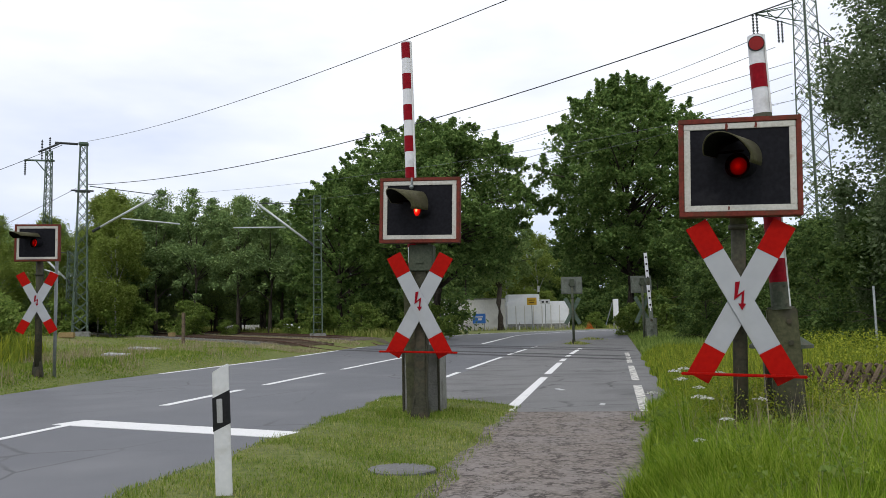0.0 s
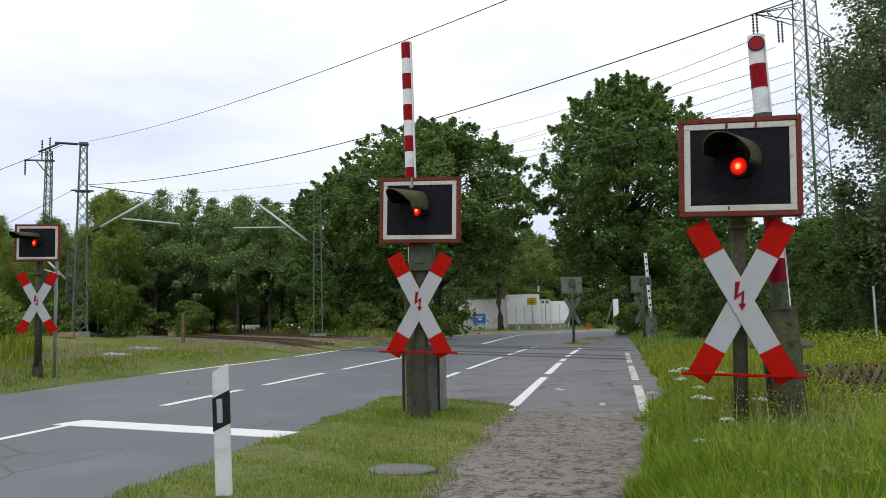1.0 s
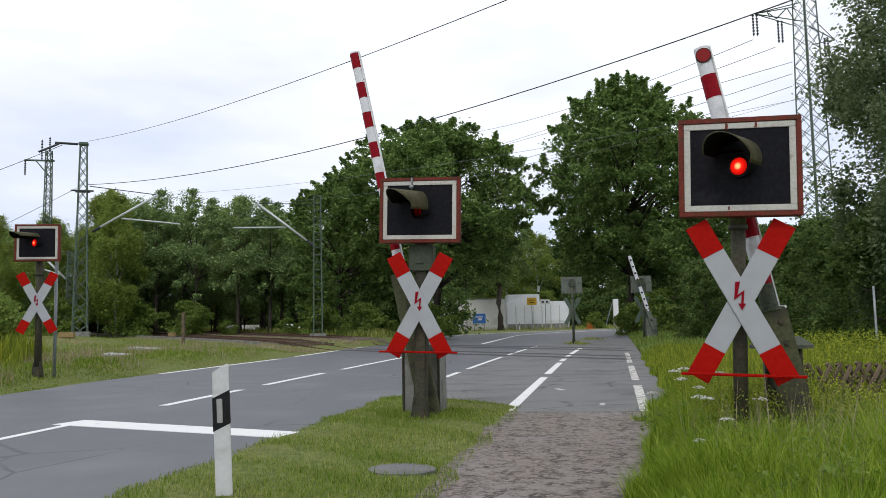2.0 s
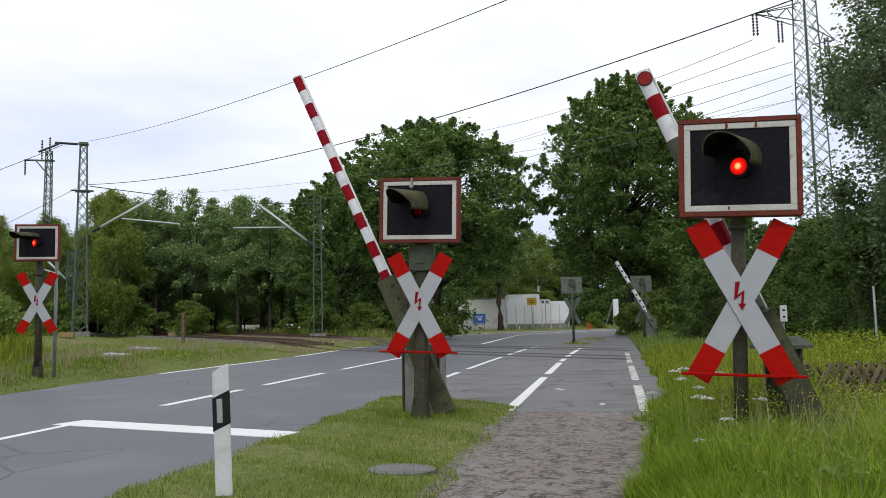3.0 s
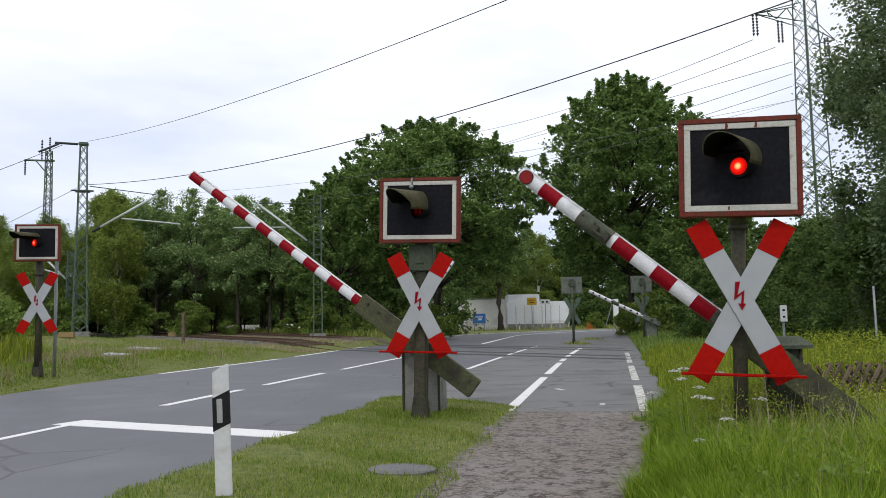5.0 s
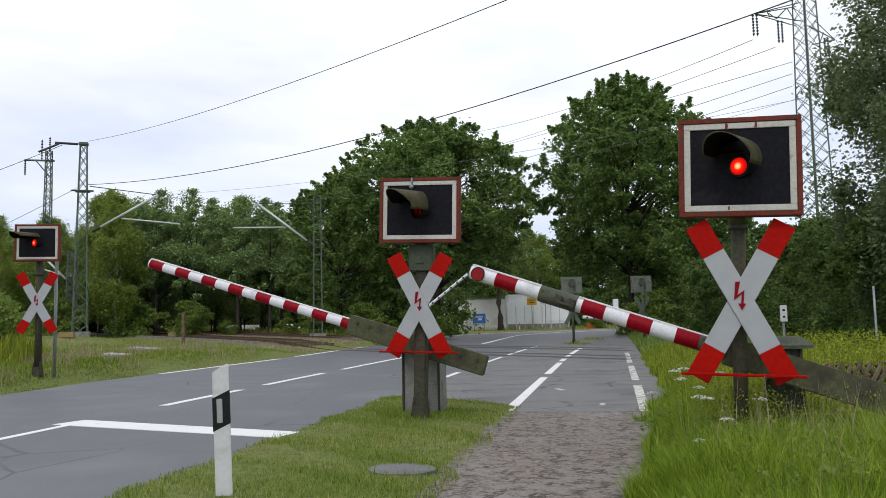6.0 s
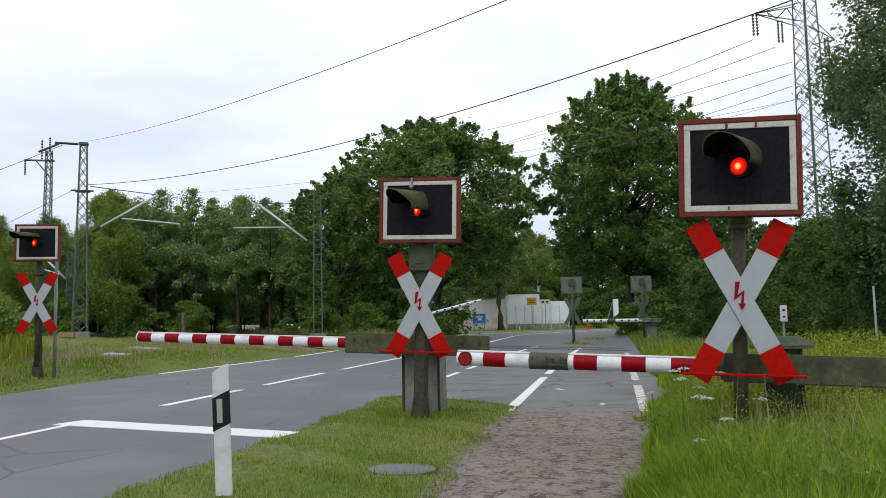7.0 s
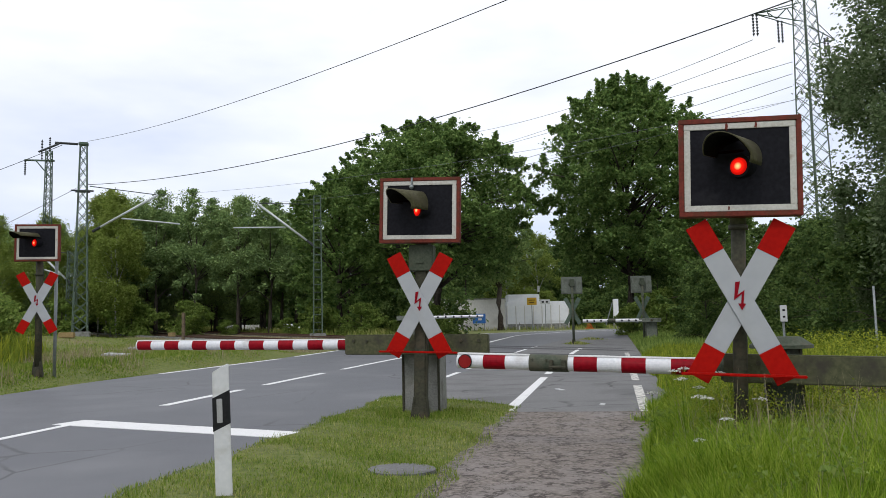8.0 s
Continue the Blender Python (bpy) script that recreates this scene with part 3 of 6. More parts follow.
def crossing_signal(at, label, board_z, cross_z, post_r, post_material, hood_yaw, lamp_x=0.0, junction=False, foot=True, square=False, base_drop=0.15, rear=False, hood_len=0.40, bar_on=True, hood_up=0.045, size=(1.01, 0.83), cross_k=1.0, arc=(-20, 168), lens_k=1.0):
    sig = thing("crossing_signal", at, label, "crossing signal", "crossing signals")
    bm = bmesh.new()
    top = board_z + 0.1
    if square:
        box(bm, (post_r * 2, post_r * 2, top + base_drop), Matrix.Translation((0, 0, (top - base_drop) / 2)), 0.02)
    else:
        rod(bm, (0, 0, -base_drop), (0, 0, top), post_r, n=18)
        rod(bm, (0, 0, cross_z + 0.62), (0, 0, cross_z + 0.66), post_r * 1.35, n=18)
    part("post", bm, post_material, sig, smooth=not square)
    if foot:
        bm = bmesh.new()
        for k in (-1, 1):
            box(bm, (0.035, 0.16, 0.36), Matrix.Translation((k * (post_r + 0.004), -0.02, 0.12)) @ Matrix.Rotation(k * radians(-7), 4, "Y"), 0.012)
        box(bm, (post_r * 2.1, 0.18, 0.24), Matrix.Translation((0, -0.02, 0.06)), 0.015)
        part("foot", bm, M_OLIVE, sig, "dark stained footing clamp")
    if junction:
        bm = bmesh.new()
        box(bm, (0.31, 0.2, 0.33), Matrix.Translation((0, -0.02, board_z - 0.59)), 0.012)
        j = part("junction_box", bm, M_GREEN, sig, "green grey square junction box")
        bm = bmesh.new()
        box(bm, (0.11, 0.012, 0.13), Matrix.Translation((-0.01, -0.126, board_z - 0.60)), 0.004)
        part("cover_plate", bm, M_GREEN, j)
    # the signal board
    bm = bmesh.new()
    w, h = size
    box(bm, (w - 0.08, 0.10, h - 0.08), Matrix.Translation((0, -0.16, board_z)), 0.006)
    board = part("board", bm, M_REAR if rear else M_BLACK, sig, "matt black signal board")
    bm = bars(bmesh.new(), w, h, 0.042, 0.13, 0)
    fr = part("board_frame", bm, M_REAR if rear else M_RUST, board, "rusty dark red outer frame")
    fr.matrix_basis = Matrix.Translation((0, -0.165, board_z))
    bm = bars(bmesh.new(), w - 0.088, h - 0.088, 0.052, 0.012, 0)
    br = part("border", bm, M_BORDER, board, "aged white border strips")
    br.matrix_basis = Matrix.Translation((0, -0.216, board_z))
    if rear:
        for k in (-0.33, 0.0, 0.33):
            bm = bmesh.new()
            box(bm, (0.27, 0.03, 0.74), Matrix.Translation((k, -0.10 + 0.02, board_z)), 0.006)
            part("back_panel", bm, M_REAR, board, "grey green back panel")
        bm = bmesh.new()
        rod(bm, (0, -0.09, board_z + 0.05), (0, 0.10, board_z + 0.05), 0.15, 0.12, n=18)
        box(bm, (0.2, 0.14, 0.3), Matrix.Translation((0, 0.0, board_z + 0.16)), 0.02)
        part("lamp_housing", bm, M_GREEN, board, "rounded green lamp housing")
    # lamp with its hood, set at an angle to the traffic
    turn = Matrix.Translation((lamp_x, -0.20, board_z)) @ Matrix.Rotation(radians(-hood_yaw), 4, "Z")
    bm = bmesh.new()
    rod(bm, (0, 0.06, 0), (0, -0.07, 0), 0.100, 0.098, n=24)
    lamp = part("lamp", bm, M_BLACK, sig, "round black lamp housing")
    lamp.matrix_basis = turn
    hood = part("hood", visor(0.190, hood_len, arc[0], arc[1], 0.0), M_HOOD, lamp, "curved dark olive hood", smooth=True)
    hood.matrix_basis = Matrix.Translation((0, -0.04, hood_up)) @ Matrix.Rotation(radians(1), 4, "X")
    lining = part("hood_lining", visor(0.181, hood_len - 0.012, arc[0] + 1, arc[1] - 1, 0.0), M_HOODIN, lamp, "black hood lining", smooth=True)
    lining.matrix_basis = hood.matrix_basis.copy()
    bm = bmesh.new()
    bmesh.ops.create_cone(bm, cap_ends=True, segments=28, radius1=0.074 * lens_k, radius2=0.056 * lens_k, depth=0.014, matrix=Matrix.Rotation(radians(90), 4, "X"))
    lens = part("lens", bm, M_LAMP, lamp, "glowing red lens")
    lens.matrix_basis = Matrix.Translation((0, -0.082, -0.005))
    # added discs, no part of a real signal: they imitate the lamp dimming
    dimmers_ = []
    for name_, m_, y_, text in (("dark_blade", M_DARKDIMMER, -0.100, "added dark red disc that dims the lens"), ("pale_blade", M_PALEDIMMER, -0.106, "added clear red disc that half dims the lens")):
        bm = bmesh.new()
        bmesh.ops.create_cone(bm, cap_ends=True, segments=28, radius1=0.104, radius2=0.104, depth=0.002, matrix=Matrix.Translation((0, 0, -0.108)) @ Matrix.Rotation(radians(90), 4, "X"))
        blade = part(name_, bm, m_, lamp, text)
        blade.matrix_basis = pose(0, y_, 0.108, -84)
        dimmers_.append(blade)
    # St Andrew's cross: two beams with red ends
    for side, y in ((1, -0.115), (-1, -0.132)):
        turn = Matrix.Translation((0, y - post_r * 0.5, cross_z)) @ Matrix.Rotation(radians(28.5 * side), 4, "Y")
        bm = bmesh.new()
        box(bm, (0.19, 0.016, 0.88 * cross_k), None, 0.003)
        beam = part("cross_beam", bm, M_MAST if rear else M_GREYWHITE, sig, "dull white beam of the diagonal cross")
        beam.matrix_basis = turn
        for k in (-1, 1):
            bm = bmesh.new()
            box(bm, (0.192, 0.018, 0.28 * cross_k), None, 0.003)
            e = part("red_end", bm, M_MAST if rear else M_RED, beam, "bright red beam end")
            e.matrix_basis = Matrix.Translation((0, 0, k * 0.58 * cross_k))
    if not rear:
        arrow = part("flash_arrow", flash_arrow(), M_CRIMSON, sig, "red lightning flash arrow")
        arrow.matrix_basis = Matrix.Translation((0.0, -0.144 - post_r * 0.5, cross_z))
    if bar_on and not rear:
        bm = bmesh.new()
        box(bm, (0.99, 0.04, 0.024), None, 0.008)
        bar = part("cross_bar", bm, M_RED, sig, "thin red bar across the cross")
        bar.matrix_basis = Matrix.Translation((0, -0.18 - post_r * 0.5, cross_z - 0.605 * cross_k + 0.01))
    return sig, dimmers_


signal_mid, dimmer_mid = crossing_signal(pose(-0.322, 10.02, 0.03, 0, 1.7, -10), "weathered crossing signal with hooded red lamp beside the road", 2.611, 1.430, 0.080, M_OLIVE, 44, 0.03, hood_len=0.46, junction=True, square=True, size=(1.02, 0.82), cross_k=0.975)
signal_near, dimmer_near = crossing_signal(pose(2.499, 6.85, 0.0, 0, 2.0, -15.2), "crossing signal on slim green post in tall grass", 2.505, 1.369, 0.060, M_OLIVE, 30, 0.025, hood_len=0.42, foot=False, size=(0.984, 0.846), cross_k=1.035)
signal_road, dimmer_road = crossing_signal(pose(-9.143, 17.9, 0.25, 0, -0.4, 12), "crossing signal with red lamp across the road", 2.95, 1.605, 0.075, M_OLIVE, 42, 0.0, hood_len=0.60, bar_on=False, hood_up=0.030, size=(0.94, 0.835), cross_k=1.04, arc=(28, 160), lens_k=1.12)
part("upper_sleeve", rod(bmesh.new(), (0, 0, 2.0), (0, 0, 2.4), 0.068, n=18), M_WEIGHT, signal_near, "olive green upper sleeve of the post", smooth=True)
bm = rod(bmesh.new(), (-0.10, -0.235, 3.02), (-0.10, -0.235, 2.93), 0.012, n=8)
bmesh.ops.create_uvsphere(bm, u_segments=12, v_segments=8, radius=0.03, matrix=Matrix.Translation((-0.10, -0.24, 2.90)))
part("lifting_eye", bm, M_STEEL, signal_mid, "small grey hanging eye bolt")
for x, z, w, h in ((-0.10, 0.345, 0.035, 0.085), (0.135, 0.35, 0.03, 0.07), (-0.09, -0.355, 0.02, 0.05)):
    bm = bmesh.new()
    bmesh.ops.create_circle(bm, cap_ends=True, segments=9, radius=0.5, matrix=Matrix.Rotation(radians(90), 4, "X"))
    for k, v in enumerate(bm.verts):
        v.co *= 0.75 + 0.25 * math.sin(k * 2.7)
    bmesh.ops.scale(bm, vec=(w, 1, h), verts=bm.verts)
    stain = part("rust_stain", bm, M_RUST, signal_near, "brown rust stain on the white border")
    stain.matrix_basis = Matrix.Translation((x, -0.2235, 2.505 + z))
for px, py, turn in ((6.25, 38.6, 176), (9.75, 38.9, 184)):
    crossing_signal(pose(px, py, 0, 0, 0, turn), "grey green back of a crossing signal beyond the rails", 2.87, 1.62, 0.06, M_GREEN, 10, rear=True)


# ---- barriers ----
def barrier(at, label, pivot_z, tip, period, red, first, beam, radius, housing, shift=0.0, lens_at=None, sleeve=None, dotted=False, restart=0.0, root=None):
    """A barrier whose boom points to its -x and turns about its pivot."""
    bar = thing("barrier", at, label, "barrier", "crossing barriers")
    w, d, h = housing
    bm = bmesh.new()
    box(bm, (w, d, h), Matrix.Translation((shift, d / 2 + 0.16, h / 2 - 0.05)), 0.02)
    body = part("housing", bm, M_REAR if dotted else M_GREEN if lens_at else M_CONCRETE, bar, "upright barrier drive housing")
    if lens_at:
        bm = bmesh.new()
        bmesh.ops.create_cone(bm, cap_ends=True, segments=36, radius1=w * 0.86, radius2=w * 0.55, depth=0.07, matrix=Matrix.Translation((shift, d / 2 + 0.16, h - 0.02)))
        bmesh.ops.create_cone(bm, cap_ends=True, segments=36, radius1=w * 0.88, radius2=w * 0.88, depth=0.03, matrix=Matrix.Translation((shift, d / 2 + 0.16, h - 0.07)))
        part("lid", bm, M_GREEN, body, "domed green lid")
    for k in (-1, 1):
        bm = bmesh.new()
        box(bm, (0.03, 0.03, h - 0.03), Matrix.Translation((shift + k * (w / 2 - 0.012), 0.152, h / 2 - 0.05)), 0.008)
        part("corner_post", bm, M_OLIVE, body)
    bm = bmesh.new()
    rod(bm, (0, 0.35, pivot_z), (0, -0.10, pivot_z), 0.06, n=16)
    part("pivot_shaft", bm, M_OLIVE, bar)
    bm = bmesh.new()
    start = beam[0] - 0.15
    rod(bm, (-start, 0, 0), (-tip, 0, 0), radius, radius * 0.94, n=24)
    boom = part("boom", bm, M_BOOM, bar, "white barrier boom", smooth=False)
    boom.location = (0, 0, pivot_z)
    s = tip - first
    while s > beam[0] + 0.02:
        if not (sleeve and sleeve[0] < s - red / 2 < sleeve[1]):
            r = radius * (1 - 0.06 * (s - start) / (tip - start)) + 0.003
            if dotted:
                bm = rod(bmesh.new(), (-s + 0.1, -r - 0.004, 0), (-s + 0.1, r + 0.004, 0), 0.05, n=12)
                part("reflector", bm, M_BLACK, boom, "round black reflector")
            else:
                bm = bmesh.new()
                rod(bm, (-s, 0, 0), (-s + red, 0, 0), r, n=24)
                part("red_band", bm, M_CRIMSON, boom, "crimson band")
        s -= period
        if restart and s < sleeve[1] and s > restart:
            s, restart = restart, 0.0
    # the sky's highlight on the boom's top, built as a thin white strip
    if not dotted:
        for a, b in ((start, sleeve[0]), (sleeve[1], tip)) if sleeve else ((start, tip),):
            bm = bmesh.new()
            box(bm, (b - a, radius * 0.9, 0.016), Matrix.Translation((-(a + b) / 2, 0, radius + 0.001)), 0.004)
            part("top_highlight", bm, M_PAINT, boom, "white strip imitating the highlight on the boom's upper edge")
    if root:
        bm = rod(bmesh.new(), (-root[0], 0, 0), (-root[1], 0, 0), radius * 1.06, n=24)
        for k in (0.15, 0.85):
            for dz in (-0.6, 0.6):
                x = -root[0] - (root[1] - root[0]) * k
                rod(bm, (x, -radius * 0.9, dz * radius), (x, -radius * 1.1, dz * radius), 0.012, n=8)
        rod(bm, (-root[0] - 0.012, 0, 0), (-root[0] + 0.012, 0, 0), radius * 1.5, n=24)
        part("root_sleeve", bm, M_GREEN, boom, "grey green clamp holding the boom")
    if sleeve:
        bm = bmesh.new()
        rod(bm, (-sleeve[0], 0, 0), (-sleeve[1], 0, 0), radius + 0.008, n=24)
        for k in (0.06, 0.2, 0.34):
            rod(bm, (-sleeve[0] - k, -radius - 0.02, 0.035), (-sleeve[0] - k, -radius + 0.02, 0.035), 0.012, n=8)
        part("sleeve", bm, M_GREEN, boom, "grey green coupling sleeve with bolts")
        bm = bmesh.new()
        for k, w_ in ((0.03, 0.05), (0.15, 0.04)):
            box(bm, (w_, 0.05, 0.09), Matrix.Translation((-sleeve[0] - k, -radius - 0.015, -0.01)), 0.008)
        rod(bm, (-sleeve[0] - 0.17, -radius - 0.03, -0.03), (-sleeve[0] - 0.01, -radius - 0.03, -0.03), 0.014, n=8)
        part("latch", bm, M_OLIVE, boom, "dark hinge latch of the boom")
    if lens_at:
        bm = bmesh.new()
        rod(bm, (-lens_at, -radius - 0.006, 0), (-lens_at, -radius + 0.03, 0), 0.062, n=24)
        ring = rod(bmesh.new(), (-lens_at, -radius - 0.003, 0), (-lens_at, -radius + 0.03, 0), 0.07, n=24)
        part("reflector_rim", ring, M_POSTBLACK, boom, "dark reflector rim")
        part("reflector", bm, M_REDLENS, boom, "round red reflector at the tip")
    bm = bmesh.new()
    box(bm, (beam[0] - beam[1], 0.12, beam[2]), Matrix.Translation((-(beam[0] + beam[1]) / 2, -0.02, 0)), 0.012)
    part("counterweight", bm, M_REAR if dotted else M_WEIGHT, boom, "heavy olive steel counterweight beam")
    for x in (beam[0] - 0.12, beam[0] - 0.30, beam[1] + 0.12, beam[1] + 0.35):
        bm = rod(bmesh.new(), (-x, -0.10, 0.05), (-x, -0.07, 0.05), 0.022, n=8)
        part("bolt", bm, M_OLIVE, boom)
    return bar, boom


barrier_road, boom_road = barrier(pose(-0.372, 10.3, 0.0, 0, 0, -12.5), "red and white half barrier lowering over the road lane", 0.96, 4.03, 0.4227, 0.212, 0.02, (0.945, -0.955, 0.26), 0.066, (0.50, 0.42, 1.0), shift=0.015)
barrier_path, boom_path = barrier(pose(2.966, 6.95, 0.0, 0, 0, -18.65), "red and white barrier with grey sleeve over the footpath", 0.774, 2.995, 0.44, 0.218, 0.27, (0.53, -1.15, 0.25), 0.073, (0.31, 0.34, 1.03), shift=-0.01, lens_at=2.905, sleeve=(1.90, 2.27), restart=1.87, root=(0.53, 0.757))
barrier_far, boom_far = barrier(pose(10.0, 38.4, 0.0, 0, 0, -10), "white barrier seen from behind beyond the rails", 1.10, 3.27, 0.33, 0.10, 0.12, (0.6, -0.45, 0.20), 0.085, (0.55, 0.4, 1.25), sleeve=(1.7, 2.05), dotted=True)
barrier_exit, boom_exit = barrier(pose(-1.53, 40.3, 0.0, 0, 0, 178), "white half barrier over the opposite lane", 1.46, 3.5, 0.40, 0.10, 0.2, (0.8, -0.9, 0.24), 0.07, (0.5, 0.4, 1.5), dotted=True)


# ---- delineator posts ----
def delineator(at, label):
    post = thing("delineator_post", at, label, "delineator post", "delineator posts")
    bm = bmesh.new()
    h = 1.0
    ring = [(-0.06, -0.03), (0.06, -0.03), (0.045, 0.05), (-0.045, 0.05)]
    low = [bm.verts.new((x, y, -0.2)) for x, y in ring]
    high = [bm.verts.new((x, y, h - (0.055 if x < 0 else 0.0))) for x, y in ring]
    for k in range(4):
        bm.faces.new((low[k], low[(k + 1) % 4], high[(k + 1) % 4], high[k]))
    bm.faces.new(low)
    bm.faces.new(high)
    bmesh.ops.bevel(bm, geom=bm.edges[:], offset=0.006, segments=2, affect="EDGES")
    shaft = part("shaft", bm, M_POSTWHITE, post, "white plastic shaft with scuffed foot")
    bm = bmesh.new()
    rows = [[bm.verts.new((x * 1.03, y * 1.04, z + (0.0 if x < 0 else 0.055))) for x, y in ring] for z in (0.525, 0.76)]
    for k in range(4):
        bm.faces.new((rows[0][k], rows[0][(k + 1) % 4], rows[1][(k + 1) % 4], rows[1][k]))
    for row in rows:
        bm.faces.new(row)
    band = part("band", bm, M_POSTBLACK, shaft, "slanted black band")
    bm = bmesh.new()
    box(bm, (0.04, 0.008, 0.17), Matrix.Translation((-0.012, -0.034, 0.67)), 0.003)
    part("reflector", bm, M_REFLECT, shaft, "upright grey reflector")
    return post


first_post = delineator(pose(-1.580, 5.74, -0.020, 0, -2.1, 8), "white roadside delineator post with black band")
for px, py in ((2.1, 75.5), (9.2, 97.6), (16, 98.5)):
    copy_thing(first_post, pose(px, py, 0.0))
bm = bmesh.new()
bmesh.ops.create_cone(bm, cap_ends=True, segments=32, radius1=0.27, radius2=0.26, depth=0.05)
bmesh.ops.scale(bm, vec=(1.05, 0.95, 1), verts=bm.verts)
slab = part("concrete_cover", bm, M_PATHASPHALT, None)
slab.matrix_basis = pose(-0.37, 6.55, 0.043, 0, 1.0, 0)
tagged(slab, "flat grey concrete cover sunk in the grass", "cover")


# ---- vegetation ----
def leaf_mesh(name, centres, spreads, per, size, rng, up=0.4, droop=0.0):
    """Clumps of small folded leaves round the centres."""
    n = len(centres) * per
    c = np.repeat(centres, per, 0)
    sp = np.repeat(spreads, per)[:, None]
    p = c + rng.normal(0, 1, (n, 3)) * sp * np.array([1, 1, 0.75])
    if droop:
        p[:, 2] -= np.abs(rng.normal(0, droop, n))
    nrm = rng.normal(0, 1, (n, 3))
    nrm[:, 2] = np.abs(nrm[:, 2]) + up
    nrm /= np.linalg.norm(nrm, axis=1)[:, None]
    t = np.cross(nrm, rng.normal(0, 1, (n, 3)))
    t /= np.linalg.norm(t, axis=1)[:, None] + 1e-9
    b = np.cross(nrm, t)
    s = size * rng.uniform(0.6, 1.35, n)[:, None]
    fold = nrm * s * 0.18
    v = np.stack([p - t * s * 0.5, p - b * s * 0.30 + fold, p + t * s * 0.5, p + b * s * 0.30 + fold], 1).reshape(-1, 3)
    i = np.arange(n * 4).reshape(n, 4)
    f = np.concatenate([i[:, [0, 1, 2]], i[:, [0, 2, 3]]], 0)
    return from_arrays(name, v, f)


def lobes_of(rng, h0, h1, r, k, shape=0.55, lump=1.0):
    """Round masses that make up a crown from h0 to h1, widest at the share shape of its height."""
    out = []
    for j in range(k):
        u = rng.uniform(0.04, 0.97)
        wide = r * max(0.18, 1 - abs((u - shape) / (1 - shape if u > shape else shape + 0.25)) ** 2.2)
        a = rng.uniform(0, math.tau)
        small = rng.uniform(0, 1) < 0.45
        q = wide * (rng.uniform(0.78, 0.97) if small else math.sqrt(rng.uniform(0.05, 1)) * 0.84)
        size = lump * r * (rng.uniform(0.11, 0.19) if small else rng.uniform(0.22, 0.36))
        out.append((math.cos(a) * q, math.sin(a) * q, h0 + (h1 - h0) * u - size * 0.45 * u, size))
    return out


def sprigs_of(rng, lobes, share, reach):
    """Short leafy twigs that stand out of a crown's surface, most of them upward."""
    pts, spread_ = [], []
    for x, y, z, s in lobes:
        for k in range(share):
            d = rng.normal(0, 1, 3)
            d[2] = abs(d[2]) + 0.35
            d /= np.linalg.norm(d)
            far = rng.uniform(0.6, 1.0) * reach
            for u in (0.25, 0.5, 0.75, 1.0):
                pts.append(np.array([x, y, z]) + d * (s * 0.95 + far * u))
                spread_.append(0.11 * (1.3 - 0.8 * u))
    return np.array(pts), np.array(spread_)


def clumps_of(rng, lobes, per_lobe, flat=0.75, soft=0.165):
    pts, spread_ = [], []
    for x, y, z, s in lobes:
        d = rng.normal(0, 1, (per_lobe, 3))
        d /= np.linalg.norm(d, axis=1)[:, None]
        q = np.array([x, y, z]) + d * s * rng.uniform(0.42, 1.16, (per_lobe, 1)) * np.array([1, 1, flat])
        pts.append(q)
        spread_.append(np.full(per_lobe, s * soft) * rng.uniform(0.6, 1.3, per_lobe))
    return np.concatenate(pts), np.concatenate(spread_)


def tree(name, at, label, seed, h0, h1, r, k, per_lobe, per, size, leaf_m, bark_m, trunk_r, shape=0.55, droop=0.0, category="tree", group="", lean=0.0, top=0.72, sprigs=0, reach=0.8, lump=1.0, soft=0.20):
    rng = np.random.default_rng(seed)
    t = thing(name, at, label, category, group)
    lobes = lobes_of(rng, h0, h1, r, k, shape, lump)
    c, sp = clumps_of(rng, lobes, per_lobe, soft=soft)
    if sprigs:
        c2, sp2 = sprigs_of(rng, lobes, sprigs, reach)
        c, sp = np.concatenate([c, c2]), np.concatenate([sp, sp2])
    c[:, 2] = np.maximum(c[:, 2], 0.15)
    bm = bmesh.new()
    hs = np.linspace(-0.2, h1 * top, 7)
    wob = rng.normal(0, trunk_r * 0.35, (7, 2))
    wob[0] = wob[1] = 0
    spine = [(wob[i][0] + lean * hs[i], wob[i][1], hs[i]) for i in range(7)]
    tube(bm, spine, [trunk_r * (1.25 if i == 0 else 1 - 0.72 * i / 6) for i in range(7)], 9)
    part("trunk", bm, bark_m, t, smooth=True)
    for j in rng.permutation(len(lobes))[:max(4, len(lobes) // 3)]:
        x, y, z, s = lobes[j]
        i = int(np.clip(np.searchsorted(hs, z * 0.62), 1, 5))
        a = Vector(spine[i])
        e = Vector((x, y, max(z, a.z + 0.2)))
        m = (a + e) / 2 + Vector((0, 0, 0.12 * (e - a).length))
        bm = bmesh.new()
        rr = trunk_r * (0.45 - 0.05 * i)
        tube(bm, [a, m, e], [rr, rr * 0.6, rr * 0.2], 6)
        part("limb", bm, bark_m, t, smooth=True)
    mesh_object("crown", leaf_mesh("crown", c, sp, per, size, rng, droop=droop), leaf_m, t)
    return t


def gz(x, y):
    return float(ground_z(x, y))


